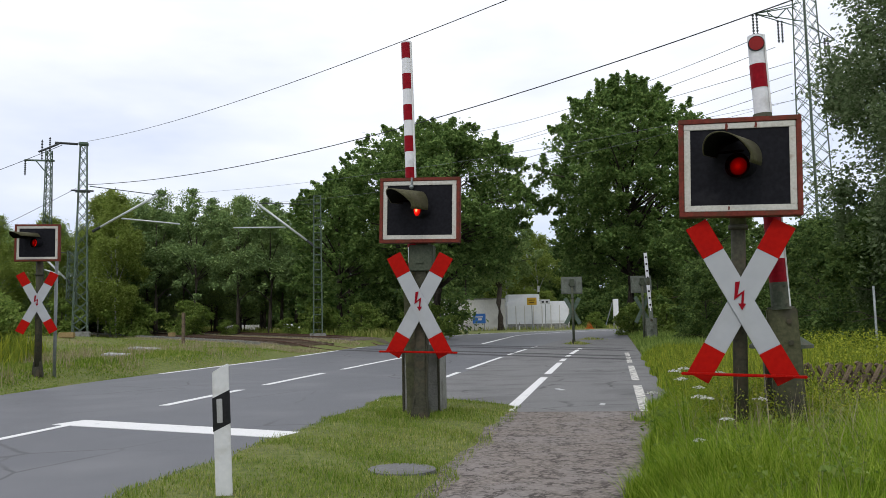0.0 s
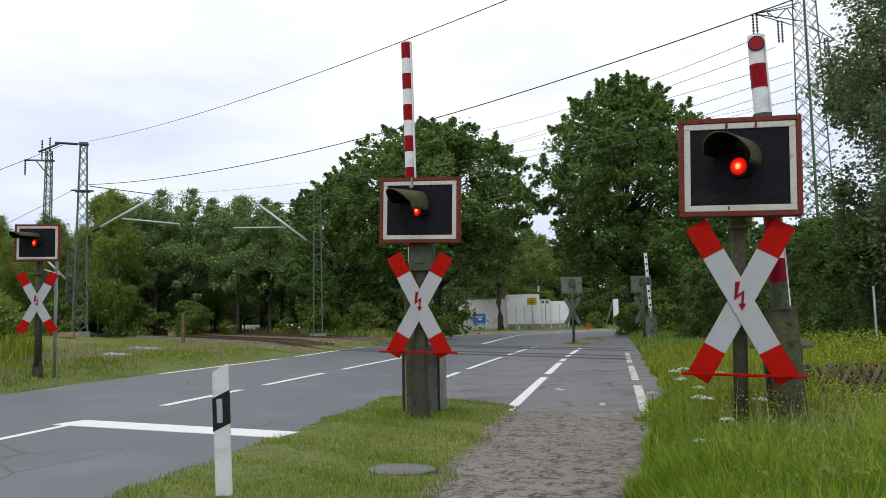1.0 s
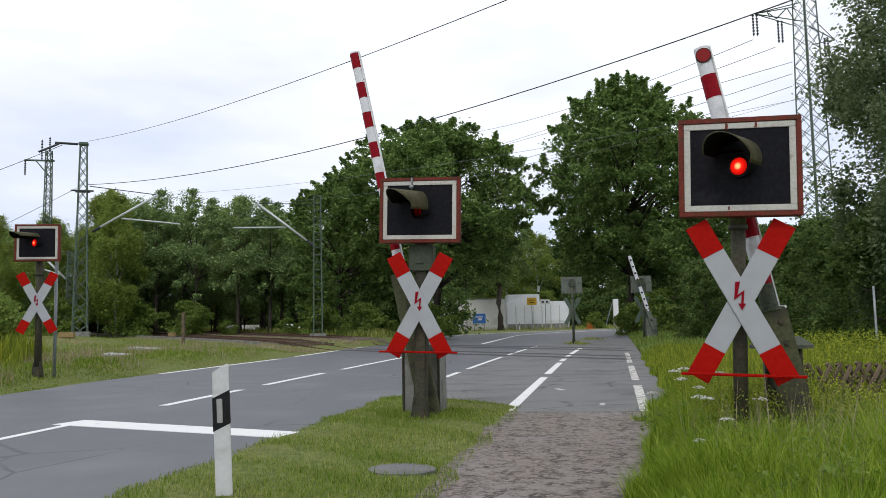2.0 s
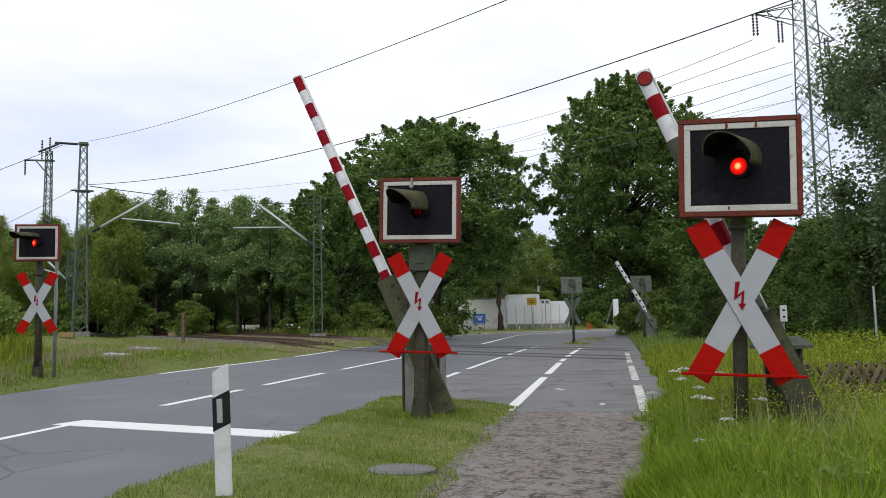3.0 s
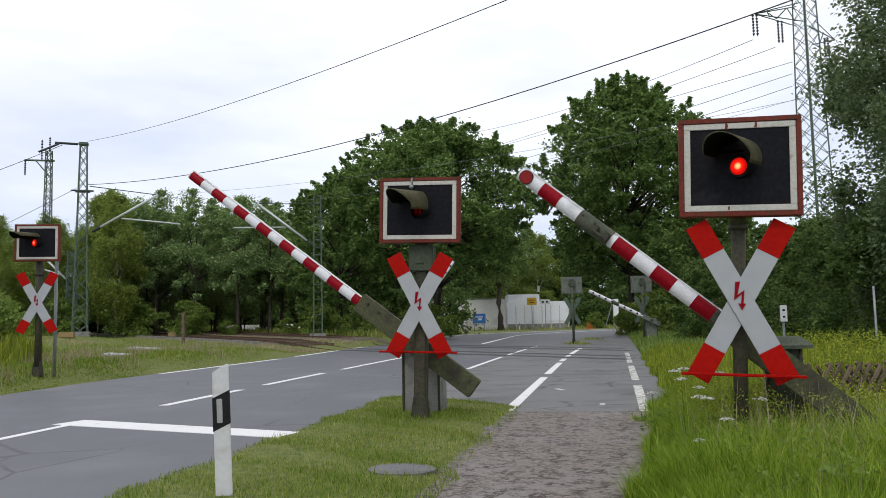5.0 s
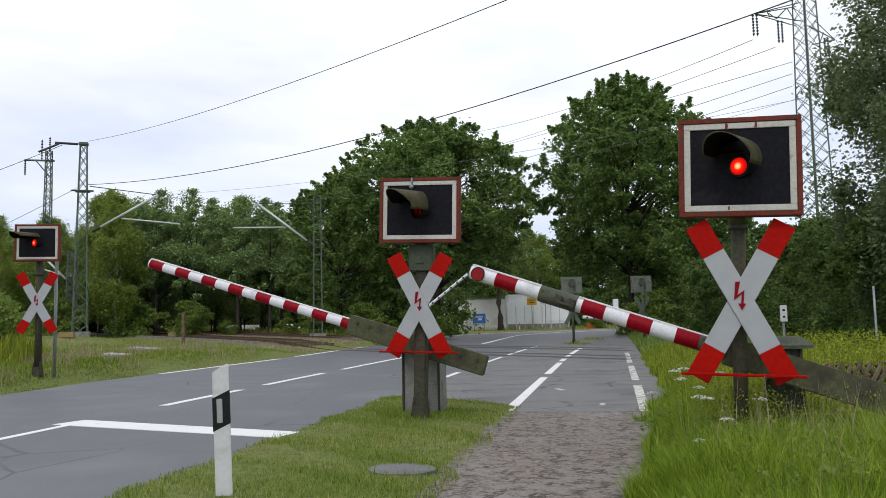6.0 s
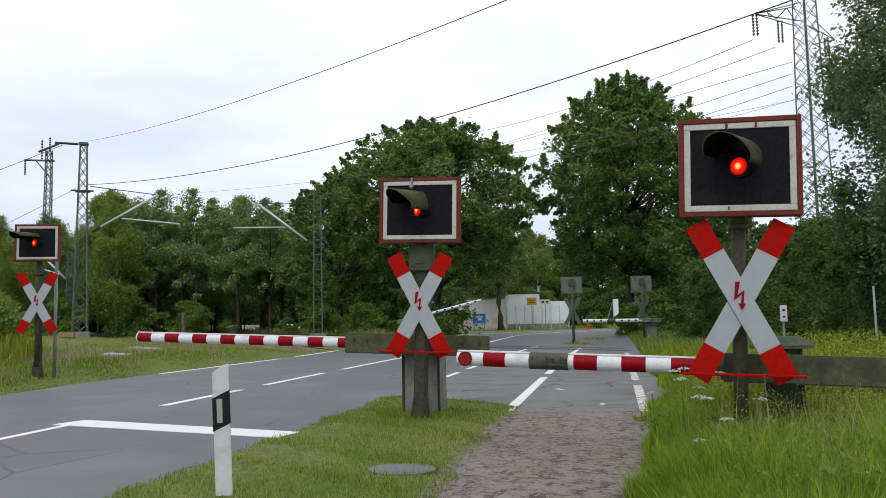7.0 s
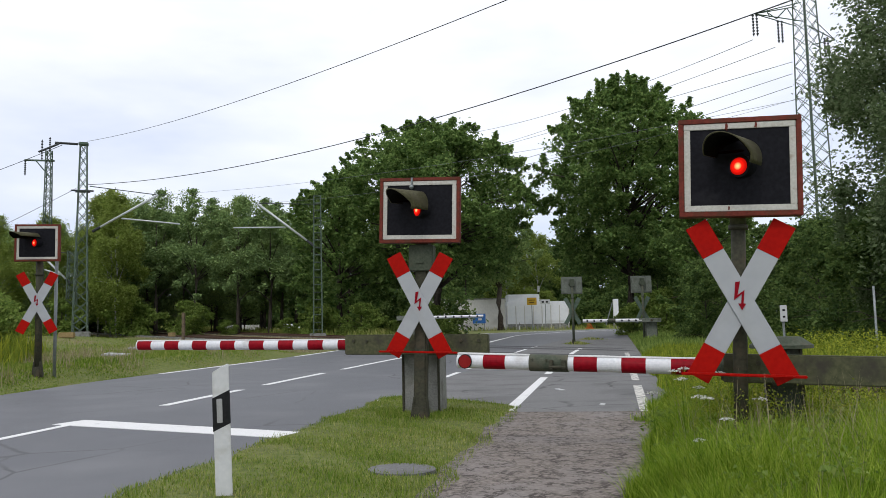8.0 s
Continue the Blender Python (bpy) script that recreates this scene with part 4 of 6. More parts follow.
# the large trees beyond the crossing
tree("oak_tree", pose(-0.6, 56, 0), "tall broad oak with dark green crown", 11, 4.4, 15.3, 7.7, 250, 11, 24, 0.25, M_OAK, M_BARK, 0.38, 0.52, sprigs=2, reach=0.7, lump=0.62)
tree("oak_tree", pose(-7.6, 58, 0.3), "broad dark oak beside the railway mast", 12, 1.6, 11.8, 4.8, 110, 10, 24, 0.25, M_OAK, M_BARK, 0.28, 0.45, sprigs=2, reach=0.7, lump=0.66)
tree("oak_tree", pose(6.9, 97.6, 0), "smaller oak with open lower branches", 13, 5.6, 14.5, 5.2, 70, 14, 16, 0.36, M_FOREST, M_BARK, 0.42, 0.5, sprigs=2, lump=0.7)
tree("oak_tree", pose(13.6, 57.8, 0), "tall dark oak behind the crossing signals", 21, 4.4, 18.6, 6.9, 260, 11, 26, 0.26, M_OAK, M_BARK, 0.36, 0.58, sprigs=2, reach=0.8, lump=0.62)
tree("oak_tree", pose(16.6, 50, 0), "leafy oak flank reaching to the ground", 22, 0.5, 9.5, 3.6, 80, 10, 24, 0.24, M_OAK, M_BARK, 0.2, 0.4, sprigs=2, lump=0.7)

# woodland: a few kinds of tree, each copied
rng_w = np.random.default_rng(5)
kinds = [
    tree("woodland_tree", pose(-24, 64, 0.9), "mid green woodland tree in a dense row", 31, 0.6, 10.6, 3.4, 70, 13, 25, 0.17, M_FOREST, M_BARK, 0.17, 0.5, lump=0.75, soft=0.34, group="woodland trees"),
    tree("woodland_tree", pose(-17, 66, 0.8), "dark rounded woodland tree", 32, 0.8, 11.4, 3.8, 76, 13, 25, 0.17, M_FOREST, M_BARK, 0.2, 0.45, lump=0.75, soft=0.34, group="woodland trees"),
    tree("pine_tree", pose(-19.6, 68, 0.9), "dark slender pine above the woodland", 33, 2.0, 12.0, 2.3, 44, 18, 24, 0.17, M_PINE, M_BARK, 0.17, 0.35, soft=0.30, group="woodland trees"),
    tree("birch_tree", pose(-25.6, 60, 1.0), "light green birch with pale stem", 34, 1.8, 11.0, 2.3, 40, 22, 24, 0.15, M_LIGHTLEAF, M_BIRCH, 0.11, 0.45, soft=0.32, droop=0.4, group="woodland trees"),
]
far_kinds = [
    tree("woodland_tree", pose(-33, 124, 0), "distant mid green woodland tree", 35, 0.6, 13.4, 4.4, 46, 12, 9, 0.46, M_SHADELEAF, M_BARK, 0.2, 0.5, soft=0.3, group="woodland trees"),
    tree("pine_tree", pose(-36, 140, 0), "distant dark pine in a dense stand", 36, 1.0, 15.2, 4.2, 46, 12, 9, 0.46, M_SHADELEAF, M_BARK, 0.2, 0.4, soft=0.3, group="woodland trees"),
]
far_shrub = tree("shrub", pose(-62, 75, 0.5), "dense shrub filling the wood's edge", 43, 0.0, 3.4, 2.9, 26, 12, 10, 0.28, M_SHADELEAF, M_BARK, 0.06, 0.3, soft=0.3, category="shrub", group="shrubs")
# pale birches and pines that stand out at the wood's front
for x, y, k, g in ((-24.4, 58, 3, 1.02), (-23.4, 56.5, 3, 0.92), (-26.2, 60, 3, 1.0), (-29.5, 59, 3, 0.9), (-34, 60, 3, 0.9), (-18.8, 60, 2, 0.98), (-13.4, 61, 2, 0.93), (-22.2, 61, 2, 1.0), (-15.6, 60, 2, 0.93)):
    copy_thing(kinds[k], pose(x, y, gz(x, y) - 0.1, 0, 0, (x * 53) % 360)).scale = (g, g, g)
for i in range(40):
    x = -54 + i * 1.15 + rng_w.uniform(-0.8, 0.8)
    y = 62 + rng_w.uniform(0, 10)
    kind = kinds[2 if -17 < x < -10 else int(rng_w.choice([0, 0, 1, 1, 2, 3] if x > -40 else [0, 3, 3, 1]))]
    grow = rng_w.uniform(0.84, 1.02) * (0.95 if x < -30 else 1.0)
    copy_thing(kind, pose(x, y, gz(x, y) - 0.1, 0, 0, rng_w.uniform(0, 360)) @ Matrix.Scale(1, 4)).scale = (grow, grow, grow)
for i in range(44):
    x = -30 + i * 2.3 + rng_w.uniform(-1.2, 1.2)
    y = 122 + rng_w.uniform(-6, 16)
    kind = far_kinds[int(rng_w.choice([0, 0, 1]))]
    grow = rng_w.uniform(0.9, 1.2)
    copy_thing(kind, pose(x, y, 0, 0, 0, rng_w.uniform(0, 360))).scale = (grow, grow, grow)

# shrubs: low and broad
shrub_kinds = [
    tree("shrub", pose(-5.5, 52.5, 0.0), "dense dark green shrub at the wood's edge", 41, 0.0, 2.6, 2.0, 24, 18, 18, 0.16, M_HEDGE, M_BARK, 0.05, 0.3, category="shrub", group="shrubs"),
    tree("shrub", pose(12.6, 36, 0.1), "tall mid green shrub", 42, 0.0, 4.6, 2.2, 60, 14, 14, 0.145, M_SHADELEAF, M_BARK, 0.06, 0.35, lump=0.75, soft=0.3, category="shrub", group="shrubs"),
]
for x, y, k, s in ((-2.6, 54, 0, 0.8), (-0.7, 54, 0, 0.95), (-8.8, 55, 0, 0.9), (-11.2, 57, 0, 0.5), (-15.8, 58, 0, 0.45), (-18.5, 57, 0, 1.0), (-22.5, 57, 0, 1.1), (-27, 56, 0, 1.2), (-31, 52, 0, 1.2), (-24, 44, 0, 0.8),
                   (-13.2, 22, 0, 0.85), (-15.5, 24.5, 0, 0.9), (-17, 29, 0, 0.9), (11.2, 34, 1, 0.75), (14.5, 38, 1, 1.05), (16.5, 35, 1, 1.2), (14.2, 30, 1, 1.0), (17.8, 31, 1, 1.3), (12.4, 25, 1, 0.85), (15.2, 25.5, 1, 1.15),
                   (10.6, 18.5, 1, 0.85), (12.6, 20, 1, 1.0), (13.2, 16.5, 1, 1.0), (18.5, 97, 0, 0.8), (15.0, 45, 0, 1.0), (14.0, 51, 0, 1.2), (13.4, 55.4, 0, 0.9), (17.5, 56, 1, 1.4), (16.2, 60, 1, 1.3), (13.3, 47.5, 0, 0.8), (15.5, 54, 0, 1.3), (20, 40, 1, 1.4)):
    copy_thing(shrub_kinds[k], pose(x, y, gz(x, y) - 0.05, 0, 0, (x * 77 + y * 31) % 360)).scale = (s, s, s)

for i in range(24):
    x, y = -60 + i * 2.5 + rng_w.uniform(-0.8, 0.8), 74 + rng_w.uniform(-2, 2)
    g = rng_w.uniform(1.2, 1.7)
    if -27 < x < -12:
        continue
    copy_thing(far_shrub, pose(x, y, gz(x, y) - 0.2, 0, 0, rng_w.uniform(0, 360))).scale = (g, g, g)
for i in range(20):
    x, y = -16 + i * 4.3 + rng_w.uniform(-1, 1), 138 + rng_w.uniform(-4, 8)
    g = rng_w.uniform(1.1, 1.35)
    copy_thing(far_kinds[1], pose(x, y, -1.5, 0, 0, rng_w.uniform(0, 360))).scale = (g, g, g)
for i in range(26):
    x, y = -14 + i * 3.1 + rng_w.uniform(-1, 1), 112 + rng_w.uniform(-3, 3)
    g = rng_w.uniform(1.2, 1.8)
    copy_thing(far_shrub, pose(x, y, -0.1, 0, 0, rng_w.uniform(0, 360))).scale = (g, g, g)

copy_thing(kinds[3], pose(8.6, 109, 0, 0, 0, 40)).scale = (1.4, 1.4, 1.3)
copy_thing(kinds[3], pose(13.0, 110, 0, 0, 0, 160)).scale = (1.5, 1.5, 1.25)
# dark wood closing the view behind the parked cars
for i in range(16):
    x, y = -44 + i * 2.5 + rng_w.uniform(-0.8, 0.8), 96 + rng_w.uniform(-2, 5)
    g = rng_w.uniform(0.75, 0.95)
    copy_thing(far_kinds[0], pose(x, y, -0.1, 0, 0, rng_w.uniform(0, 360))).scale = (g, g, g)
    g = rng_w.uniform(1.0, 1.5)
    copy_thing(far_shrub, pose(x + 1.2, y - 3, -0.1, 0, 0, rng_w.uniform(0, 360))).scale = (g, g, g)

# the airy birch beside the path
tree("birch_tree", pose(11.35, 16.8, 0.1), "tall airy birch with hanging grey green twigs", 51, 0.8, 11.5, 2.2, 90, 46, 18, 0.11, M_BIRCHLEAF, M_BIRCH, 0.10, 0.5, droop=0.35)
tree("birch_tree", pose(13.0, 20.5, 0.1), "tall birch behind the shrubs", 52, 0.8, 12.4, 3.0, 90, 34, 16, 0.13, M_BIRCHLEAF, M_BIRCH, 0.11, 0.5, droop=0.35)


# ---- grass ----
def blades(name, x, y, z, h, w, rng, material, label, category="grass", lean=0.35):
    n = len(x)
    a = rng.uniform(0, math.tau, n)
    d = np.stack([np.cos(a), np.sin(a), np.zeros(n)], -1)
    side = np.stack([-np.sin(a), np.cos(a), np.zeros(n)], -1) * w[:, None]
    b = np.stack([x, y, z - 0.01], -1)
    k = rng.uniform(0.1, 1, n) * lean
    mid = b + np.array([0, 0, 1]) * (h * 0.55)[:, None] + d * (h * k * 0.35)[:, None]
    tip = b + np.array([0, 0, 1]) * h[:, None] + d * (h * k * 1.1)[:, None]
    v = np.stack([b - side, b + side, mid + side * 0.7, mid - side * 0.7, tip], 1).reshape(-1, 3)
    i = np.arange(n)[:, None] * 5
    f = np.concatenate([i + [0, 1, 2], i + [0, 2, 3], i + [3, 2, 4]], 0)
    ob = mesh_object(name, from_arrays(name, v, f), material)
    return tagged(ob, label, category, kind="stuff")


def patchy(x, y, s, seed):
    return 0.5 + 0.25 * (np.sin(x * s + seed) + np.sin(y * s * 1.3 + seed * 2.1)) * 0.9 + 0.25 * np.sin((x + y) * s * 2.7 + seed)


rng_g = np.random.default_rng(9)
# tall grass on the near side of the path
n = 120000
y = 3.6 + 7.4 * rng_g.uniform(0, 1, n) ** 1.15
spill = 0.32 * step(9.5, 5.6, y) * (0.6 + 0.8 * patchy(0 * y, y, 2.3, 5))
x = path_right(y) + 0.05 - spill + np.abs(rng_g.normal(0, 1, n)) ** 1.1 * 1.9
edge = step(-0.1, 0.75, x - path_right(y) + spill)
h = (0.10 + 0.28 * edge) * rng_g.uniform(0.5, 1.25, n) * (0.55 + 0.55 * patchy(x, y, 1.7, 1) + 0.45 * patchy(x + 0.3 * np.sin(y * 5.0), y, 6.5, 12)) * (1 - 0.5 * step(7.0, 7.8, y) * step(3.0, 3.6, x))
blades("tall_grass", x, y, ground_z(x, y), h, rng_g.uniform(0.0018, 0.0042, n), rng_g, M_GRASS, "lush tall green grass beside the path", lean=0.95)
# weeds farther along the path
n = 48000
y = 7.6 + 18 * rng_g.uniform(0, 1, n) ** 1.2
x = path_right(y) + 0.15 + 0.30 * step(10, 11.5, y) + 0.10 * np.sin(y * 2.1) + np.abs(rng_g.normal(0, 1, n)) * 2.6
h = (0.15 + 0.42 * step(0.1, 1.2, x - path_right(y))) * rng_g.uniform(0.5, 1.3, n) * (1 - 0.5 * step(10, 8.6, y) * step(3.4, 4.0, x)) * (1 - 0.4 * step(11, 16, y))
pick = rng_g.uniform(0, 1, n) < 0.50 * patchy(x, y, 0.9, 3) + 0.12
blades("meadow_grass", x[~pick], y[~pick], ground_z(x[~pick], y[~pick]), h[~pick], rng_g.uniform(0.006, 0.013, (~pick).sum()), rng_g, M_GRASS, "tall green meadow grass along the path", lean=0.6)
blades("yellow_weeds", x[pick], y[pick], ground_z(x[pick], y[pick]), h[pick] * 1.25, rng_g.uniform(0.008, 0.018, pick.sum()), rng_g, M_WEED, "yellow flowering weeds along the path", "weeds", lean=0.4)
n = 26000
y = 26 + 34 * rng_g.uniform(0, 1, n)
x = path_right(y) + 0.5 + np.abs(rng_g.normal(0, 1, n)) * 4
blades("meadow_grass", x, y, ground_z(x, y), rng_g.uniform(0.12, 0.5, n) * step(0, 1.6, x - path_right(y) + 0.2), rng_g.uniform(0.015, 0.035, n), rng_g, M_HEDGE, "rough meadow grass beyond the rails", lean=0.5)
# mown island
n = 90000
u, v = rng_g.uniform(-0.03, 1.03, n), 3.8 + 9.2 * rng_g.uniform(0, 1, n)
p = island_points(np.clip(u, 0, 1), v)
x, y = p[:, 0] + (u - np.clip(u, 0, 1)) * 2, p[:, 1]
h = rng_g.uniform(0.015, 0.055, n) * (0.5 + 0.8 * patchy(x, y, 2.1, 2)) + 0.05 * (rng_g.uniform(0, 1, n) < 0.04)
thin = (np.hypot((x + 0.37) / 1.1, y - 6.55) > 0.19) & (h > 0.012)
bare = patchy(x, y, 1.3, 6) + 0.5 * patchy(x, y, 4.1, 8)
thin &= rng_g.uniform(0, 1, n) < 1.25 - 0.75 * bare
straw = rng_g.uniform(0, 1, n) < 0.75 * bare
w = rng_g.uniform(0.0022, 0.0045, n)
for mask, m, nm, lb in ((thin & ~straw, M_LAWN, "short_grass", "short patchy mown grass on the island"), (thin & straw, M_MEADOW, "straw_grass", "yellowed short grass on the island")):
    blades(nm, x[mask], y[mask], p[mask, 2], h[mask] * (0.8 if m is M_MEADOW else 1), w[mask], rng_g, m, lb, lean=0.9)
# taller tufts round the housing foot
n = 1800
a, q = rng_g.uniform(0, math.tau, n), rng_g.uniform(0.15, 0.62, n)
blades("grass_tufts", -0.3 + np.cos(a) * q, 10.42 + np.sin(a) * q, np.full(n, 0.05), rng_g.uniform(0.03, 0.10, n), rng_g.uniform(0.004, 0.008, n), rng_g, M_LAWN, "uncut tufts round the barrier housing", lean=0.6)
# bank beyond the road
n = 110000
y = 12 + 34 * rng_g.uniform(0, 1, n) ** 1.25
x = left_edge(y) + 0.05 - np.abs(rng_g.normal(0, 1, n)) ** 1.2 * (3.2 + 0.12 * y)
d = left_edge(y) - x
h = (0.04 + 0.13 * step(0.2, 2.5, d)) * rng_g.uniform(0.4, 1.3, n) * (0.45 + 0.9 * patchy(x, y, 0.5, 4)) * (1 - 0.55 * step(22, 32, y))
pick = rng_g.uniform(0, 1, n) < 0.34 * patchy(x, y, 0.35, 7)
s_off = (x - TRACK.x) * SIDE.x + (y - TRACK.y) * SIDE.y
keep = ~((np.abs(s_off) < 3.0) | (np.abs(s_off - SECOND) < 1.9))
for mask, m, nm, lb in ((pick & keep, M_MEADOW, "meadow_grass", "dry meadow grass on the bank across the road"), (~pick & keep, M_LAWN, "bank_grass", "green grass on the bank across the road")):
    blades(nm, x[mask], y[mask], ground_z(x[mask], y[mask]), h[mask], rng_g.uniform(0.007, 0.016, mask.sum()), rng_g, m, lb, lean=0.6)
# weeds at the bank's far end, yellow green
n = 9000
y = 17 + 8 * rng_g.uniform(0, 1, n)
x = -9.6 - 6 * rng_g.uniform(0, 1, n) ** 0.8 - (y - 17) * 0.35
blades("yellow_weeds", x, y, ground_z(x, y), rng_g.uniform(0.3, 1.05, n) * step(9.4, 11.5, -x), rng_g.uniform(0.010, 0.022, n), rng_g, M_WEED, "yellow green tall weeds behind the road signal", "weeds", lean=0.5)
# rough strip beyond the rails and round the bend
n = 30000
x = rng_g.uniform(-34, 24, n)
y = 46 + 60 * rng_g.uniform(0, 1, n)
off_road = (x < left_edge(np.minimum(y, 75)) - 0.4) & (y < 62) | (y > 97)
x, y = x[off_road], y[off_road]
s_off = (x - TRACK.x) * SIDE.x + (y - TRACK.y) * SIDE.y
keep = s_off > SECOND + 2.2
x, y = x[keep], y[keep]
n = len(x)
blades("rough_grass", x, y, ground_z(x, y), rng_g.uniform(0.15, 0.6, n), rng_g.uniform(0.02, 0.05, n), rng_g, M_MEADOW, "rough dry grass along the rails and road bend", lean=0.5)
n = 22000
v, off = rng_g.uniform(22, 80, n), SECOND + 1.9 + 7.5 * rng_g.uniform(0, 1, n)
x, y = TRACK.x + ALONG.x * v + SIDE.x * off, TRACK.y + ALONG.y * v + SIDE.y * off
ok = x < left_edge(np.minimum(y, 75)) - 0.6
blades("rough_grass", x[ok], y[ok], ground_z(x[ok], y[ok]), (rng_g.uniform(0.15, 0.55, n) * (0.5 + 0.8 * patchy(x, y, 0.6, 9)))[ok], rng_g.uniform(0.015, 0.04, ok.sum()), rng_g, M_MEADOW, "rough meadow strip between the rails and the wood", lean=0.6)
# dry stalks and white umbels by the near signal
n = 260
y = rng_g.normal(6.35, 0.45, n)
x = rng_g.normal(2.75, 0.42, n)
blades("dry_stalks", x, y, np.zeros(n), rng_g.uniform(0.35, 0.85, n), rng_g.uniform(0.0016, 0.0034, n), rng_g, M_DRY, "dry seeding grass stalks before the signal", lean=0.9)
heads, stems = [], bmesh.new()
for x, y, z in ((1.97, 6.9, 0.78), (2.06, 6.9, 0.80), (2.00, 6.8, 0.72), (2.05, 6.5, 0.60), (2.13, 6.55, 0.58), (2.2, 6.3, 0.44), (2.74, 6.0, 0.26), (2.80, 6.0, 0.27), (2.62, 6.7, 0.55), (1.95, 6.2, 0.30), (2.35, 6.9, 0.76), (2.3, 7.3, 0.6), (1.9, 7.4, 0.55)):
    a, q = rng_g.uniform(0, math.tau, 46), np.sqrt(rng_g.uniform(0, 1, 46)) * 0.058
    heads.append(np.stack([x + np.cos(a) * q, y + np.sin(a) * q, z + 0.012 - q * 0.3 + rng_g.normal(0, 0.003, 46)], -1))
    tube(stems, [(x + 0.03, y, 0), (x + 0.01, y, z * 0.6), (x, y, z)], [0.004, 0.003, 0.002], 5)
    for k in range(5):
        b = k * math.tau / 5
        tube(stems, [(x, y, z - 0.03), (x + math.cos(b) * 0.03, y + math.sin(b) * 0.03, z + 0.004)], [0.0016, 0.001], 4)
pts = np.concatenate(heads)
umbels = mesh_object("wild_carrot_flowers", leaf_mesh("flowers", pts, np.full(len(pts), 0.002), 2, 0.016, rng_g, up=1.5), M_FLOWER)
tagged(umbels, "white flat flower heads standing in the grass", "wildflowers", kind="stuff")
tagged(part("flower_stems", stems, M_GRASS, None), "thin green flower stems in the grass", "wildflowers", kind="stuff")

# leafy yellow green weeds between path and fence
n = 2400
y = 6.6 + 6.5 * rng_g.uniform(0, 1, n)
x = path_right(y) + 0.25 + 0.3 * step(10, 11.5, y) + np.abs(rng_g.normal(0, 1, n)) * 1.1
c = np.stack([x, y, rng_g.uniform(0.12, 0.62, n) * step(0.1, 0.7, x - path_right(y))], -1)
tagged(mesh_object("leafy_weeds", leaf_mesh("leafy_weeds", c, np.full(n, 0.05), 16, 0.026, rng_g), M_WEED), "leafy yellow green weeds beside the path", "weeds", kind="stuff")
n = 1100
y = 4.2 + 7.5 * rng_g.uniform(0, 1, n)
x = path_right(y) + 0.1 + np.abs(rng_g.normal(0, 1, n)) * 1.7
h = rng_g.uniform(0.3, 0.75, n) * step(-0.1, 0.8, x - path_right(y))
blades("seed_stalks", x, y, ground_z(x, y), h, rng_g.uniform(0.0015, 0.003, n), rng_g, M_DRY, "pale seeding stalks in the tall grass", lean=0.55)

# tussocks of coarse blades and broad-leaved weeds in the near grass
k = 150
cy = 4.3 + 6.0 * rng_g.uniform(0, 1, k)
cx = path_right(cy) - 0.12 + np.abs(rng_g.normal(0, 1, k)) * 1.5
ch = rng_g.uniform(0.2, 0.52, k) * (0.55 + 0.45 * step(0.0, 0.8, cx - path_right(cy)))
n = k * 60
i = np.repeat(np.arange(k), 60)
x, y = cx[i] + rng_g.normal(0, 0.06, n), cy[i] + rng_g.normal(0, 0.06, n)
blades("grass_tussocks", x, y, ground_z(x, y), ch[i] * rng_g.uniform(0.55, 1.15, n), rng_g.uniform(0.003, 0.0065, n), rng_g, M_GRASS, "coarse green tussocks in the tall grass", lean=1.3)
n = 520
y = 4.4 + 5.2 * rng_g.uniform(0, 1, n)
x = path_right(y) - 0.05 + np.abs(rng_g.normal(0, 1, n)) * 1.1
c = np.stack([x, y, rng_g.uniform(0.06, 0.42, n) * (0.35 + 0.65 * step(0.0, 0.7, x - path_right(y)))], -1)
tagged(mesh_object("broad_weeds", leaf_mesh("broad_weeds", c, np.full(n, 0.045), 9, 0.05, rng_g), M_HEDGE), "broad-leaved green weeds in the tall grass", "weeds", kind="stuff")

# dry strips along the track bed, tufts round the far signal
n = 16000
v = rng_g.uniform(15, 75, n)
off = np.where(rng_g.uniform(0, 1, n) < 0.5, rng_g.normal(-2.2, 0.4, n), rng_g.normal(SECOND / 2, 0.5, n))
x, y = TRACK.x + ALONG.x * v + SIDE.x * off, TRACK.y + ALONG.y * v + SIDE.y * off
ok = x < left_edge(y) - 0.2
blades("dry_grass", x[ok], y[ok], ground_z(x[ok], y[ok]), rng_g.uniform(0.03, 0.12, ok.sum()), rng_g.uniform(0.01, 0.025, ok.sum()), rng_g, M_DRY, "dry brown grass along the track bed", lean=0.6)
n = 700
a, q = rng_g.uniform(0, math.tau, n), np.sqrt(rng_g.uniform(0, 1, n))
far = rng_g.uniform(0, 1, n) < 0.4
x, y = np.where(far, 8.6 + np.cos(a) * q * 0.9, 6.4 + np.cos(a) * q * 0.7), np.where(far, 46.5 + np.sin(a) * q * 2, 38.8 + np.sin(a) * q * 1.6)
blades("weed_tufts", x, y, np.full(n, 0.02), rng_g.uniform(0.04, 0.26, n) * (1.1 - q), rng_g.uniform(0.012, 0.03, n), rng_g, M_MEADOW, "weeds growing round the far signal foot", "weeds", lean=0.6)

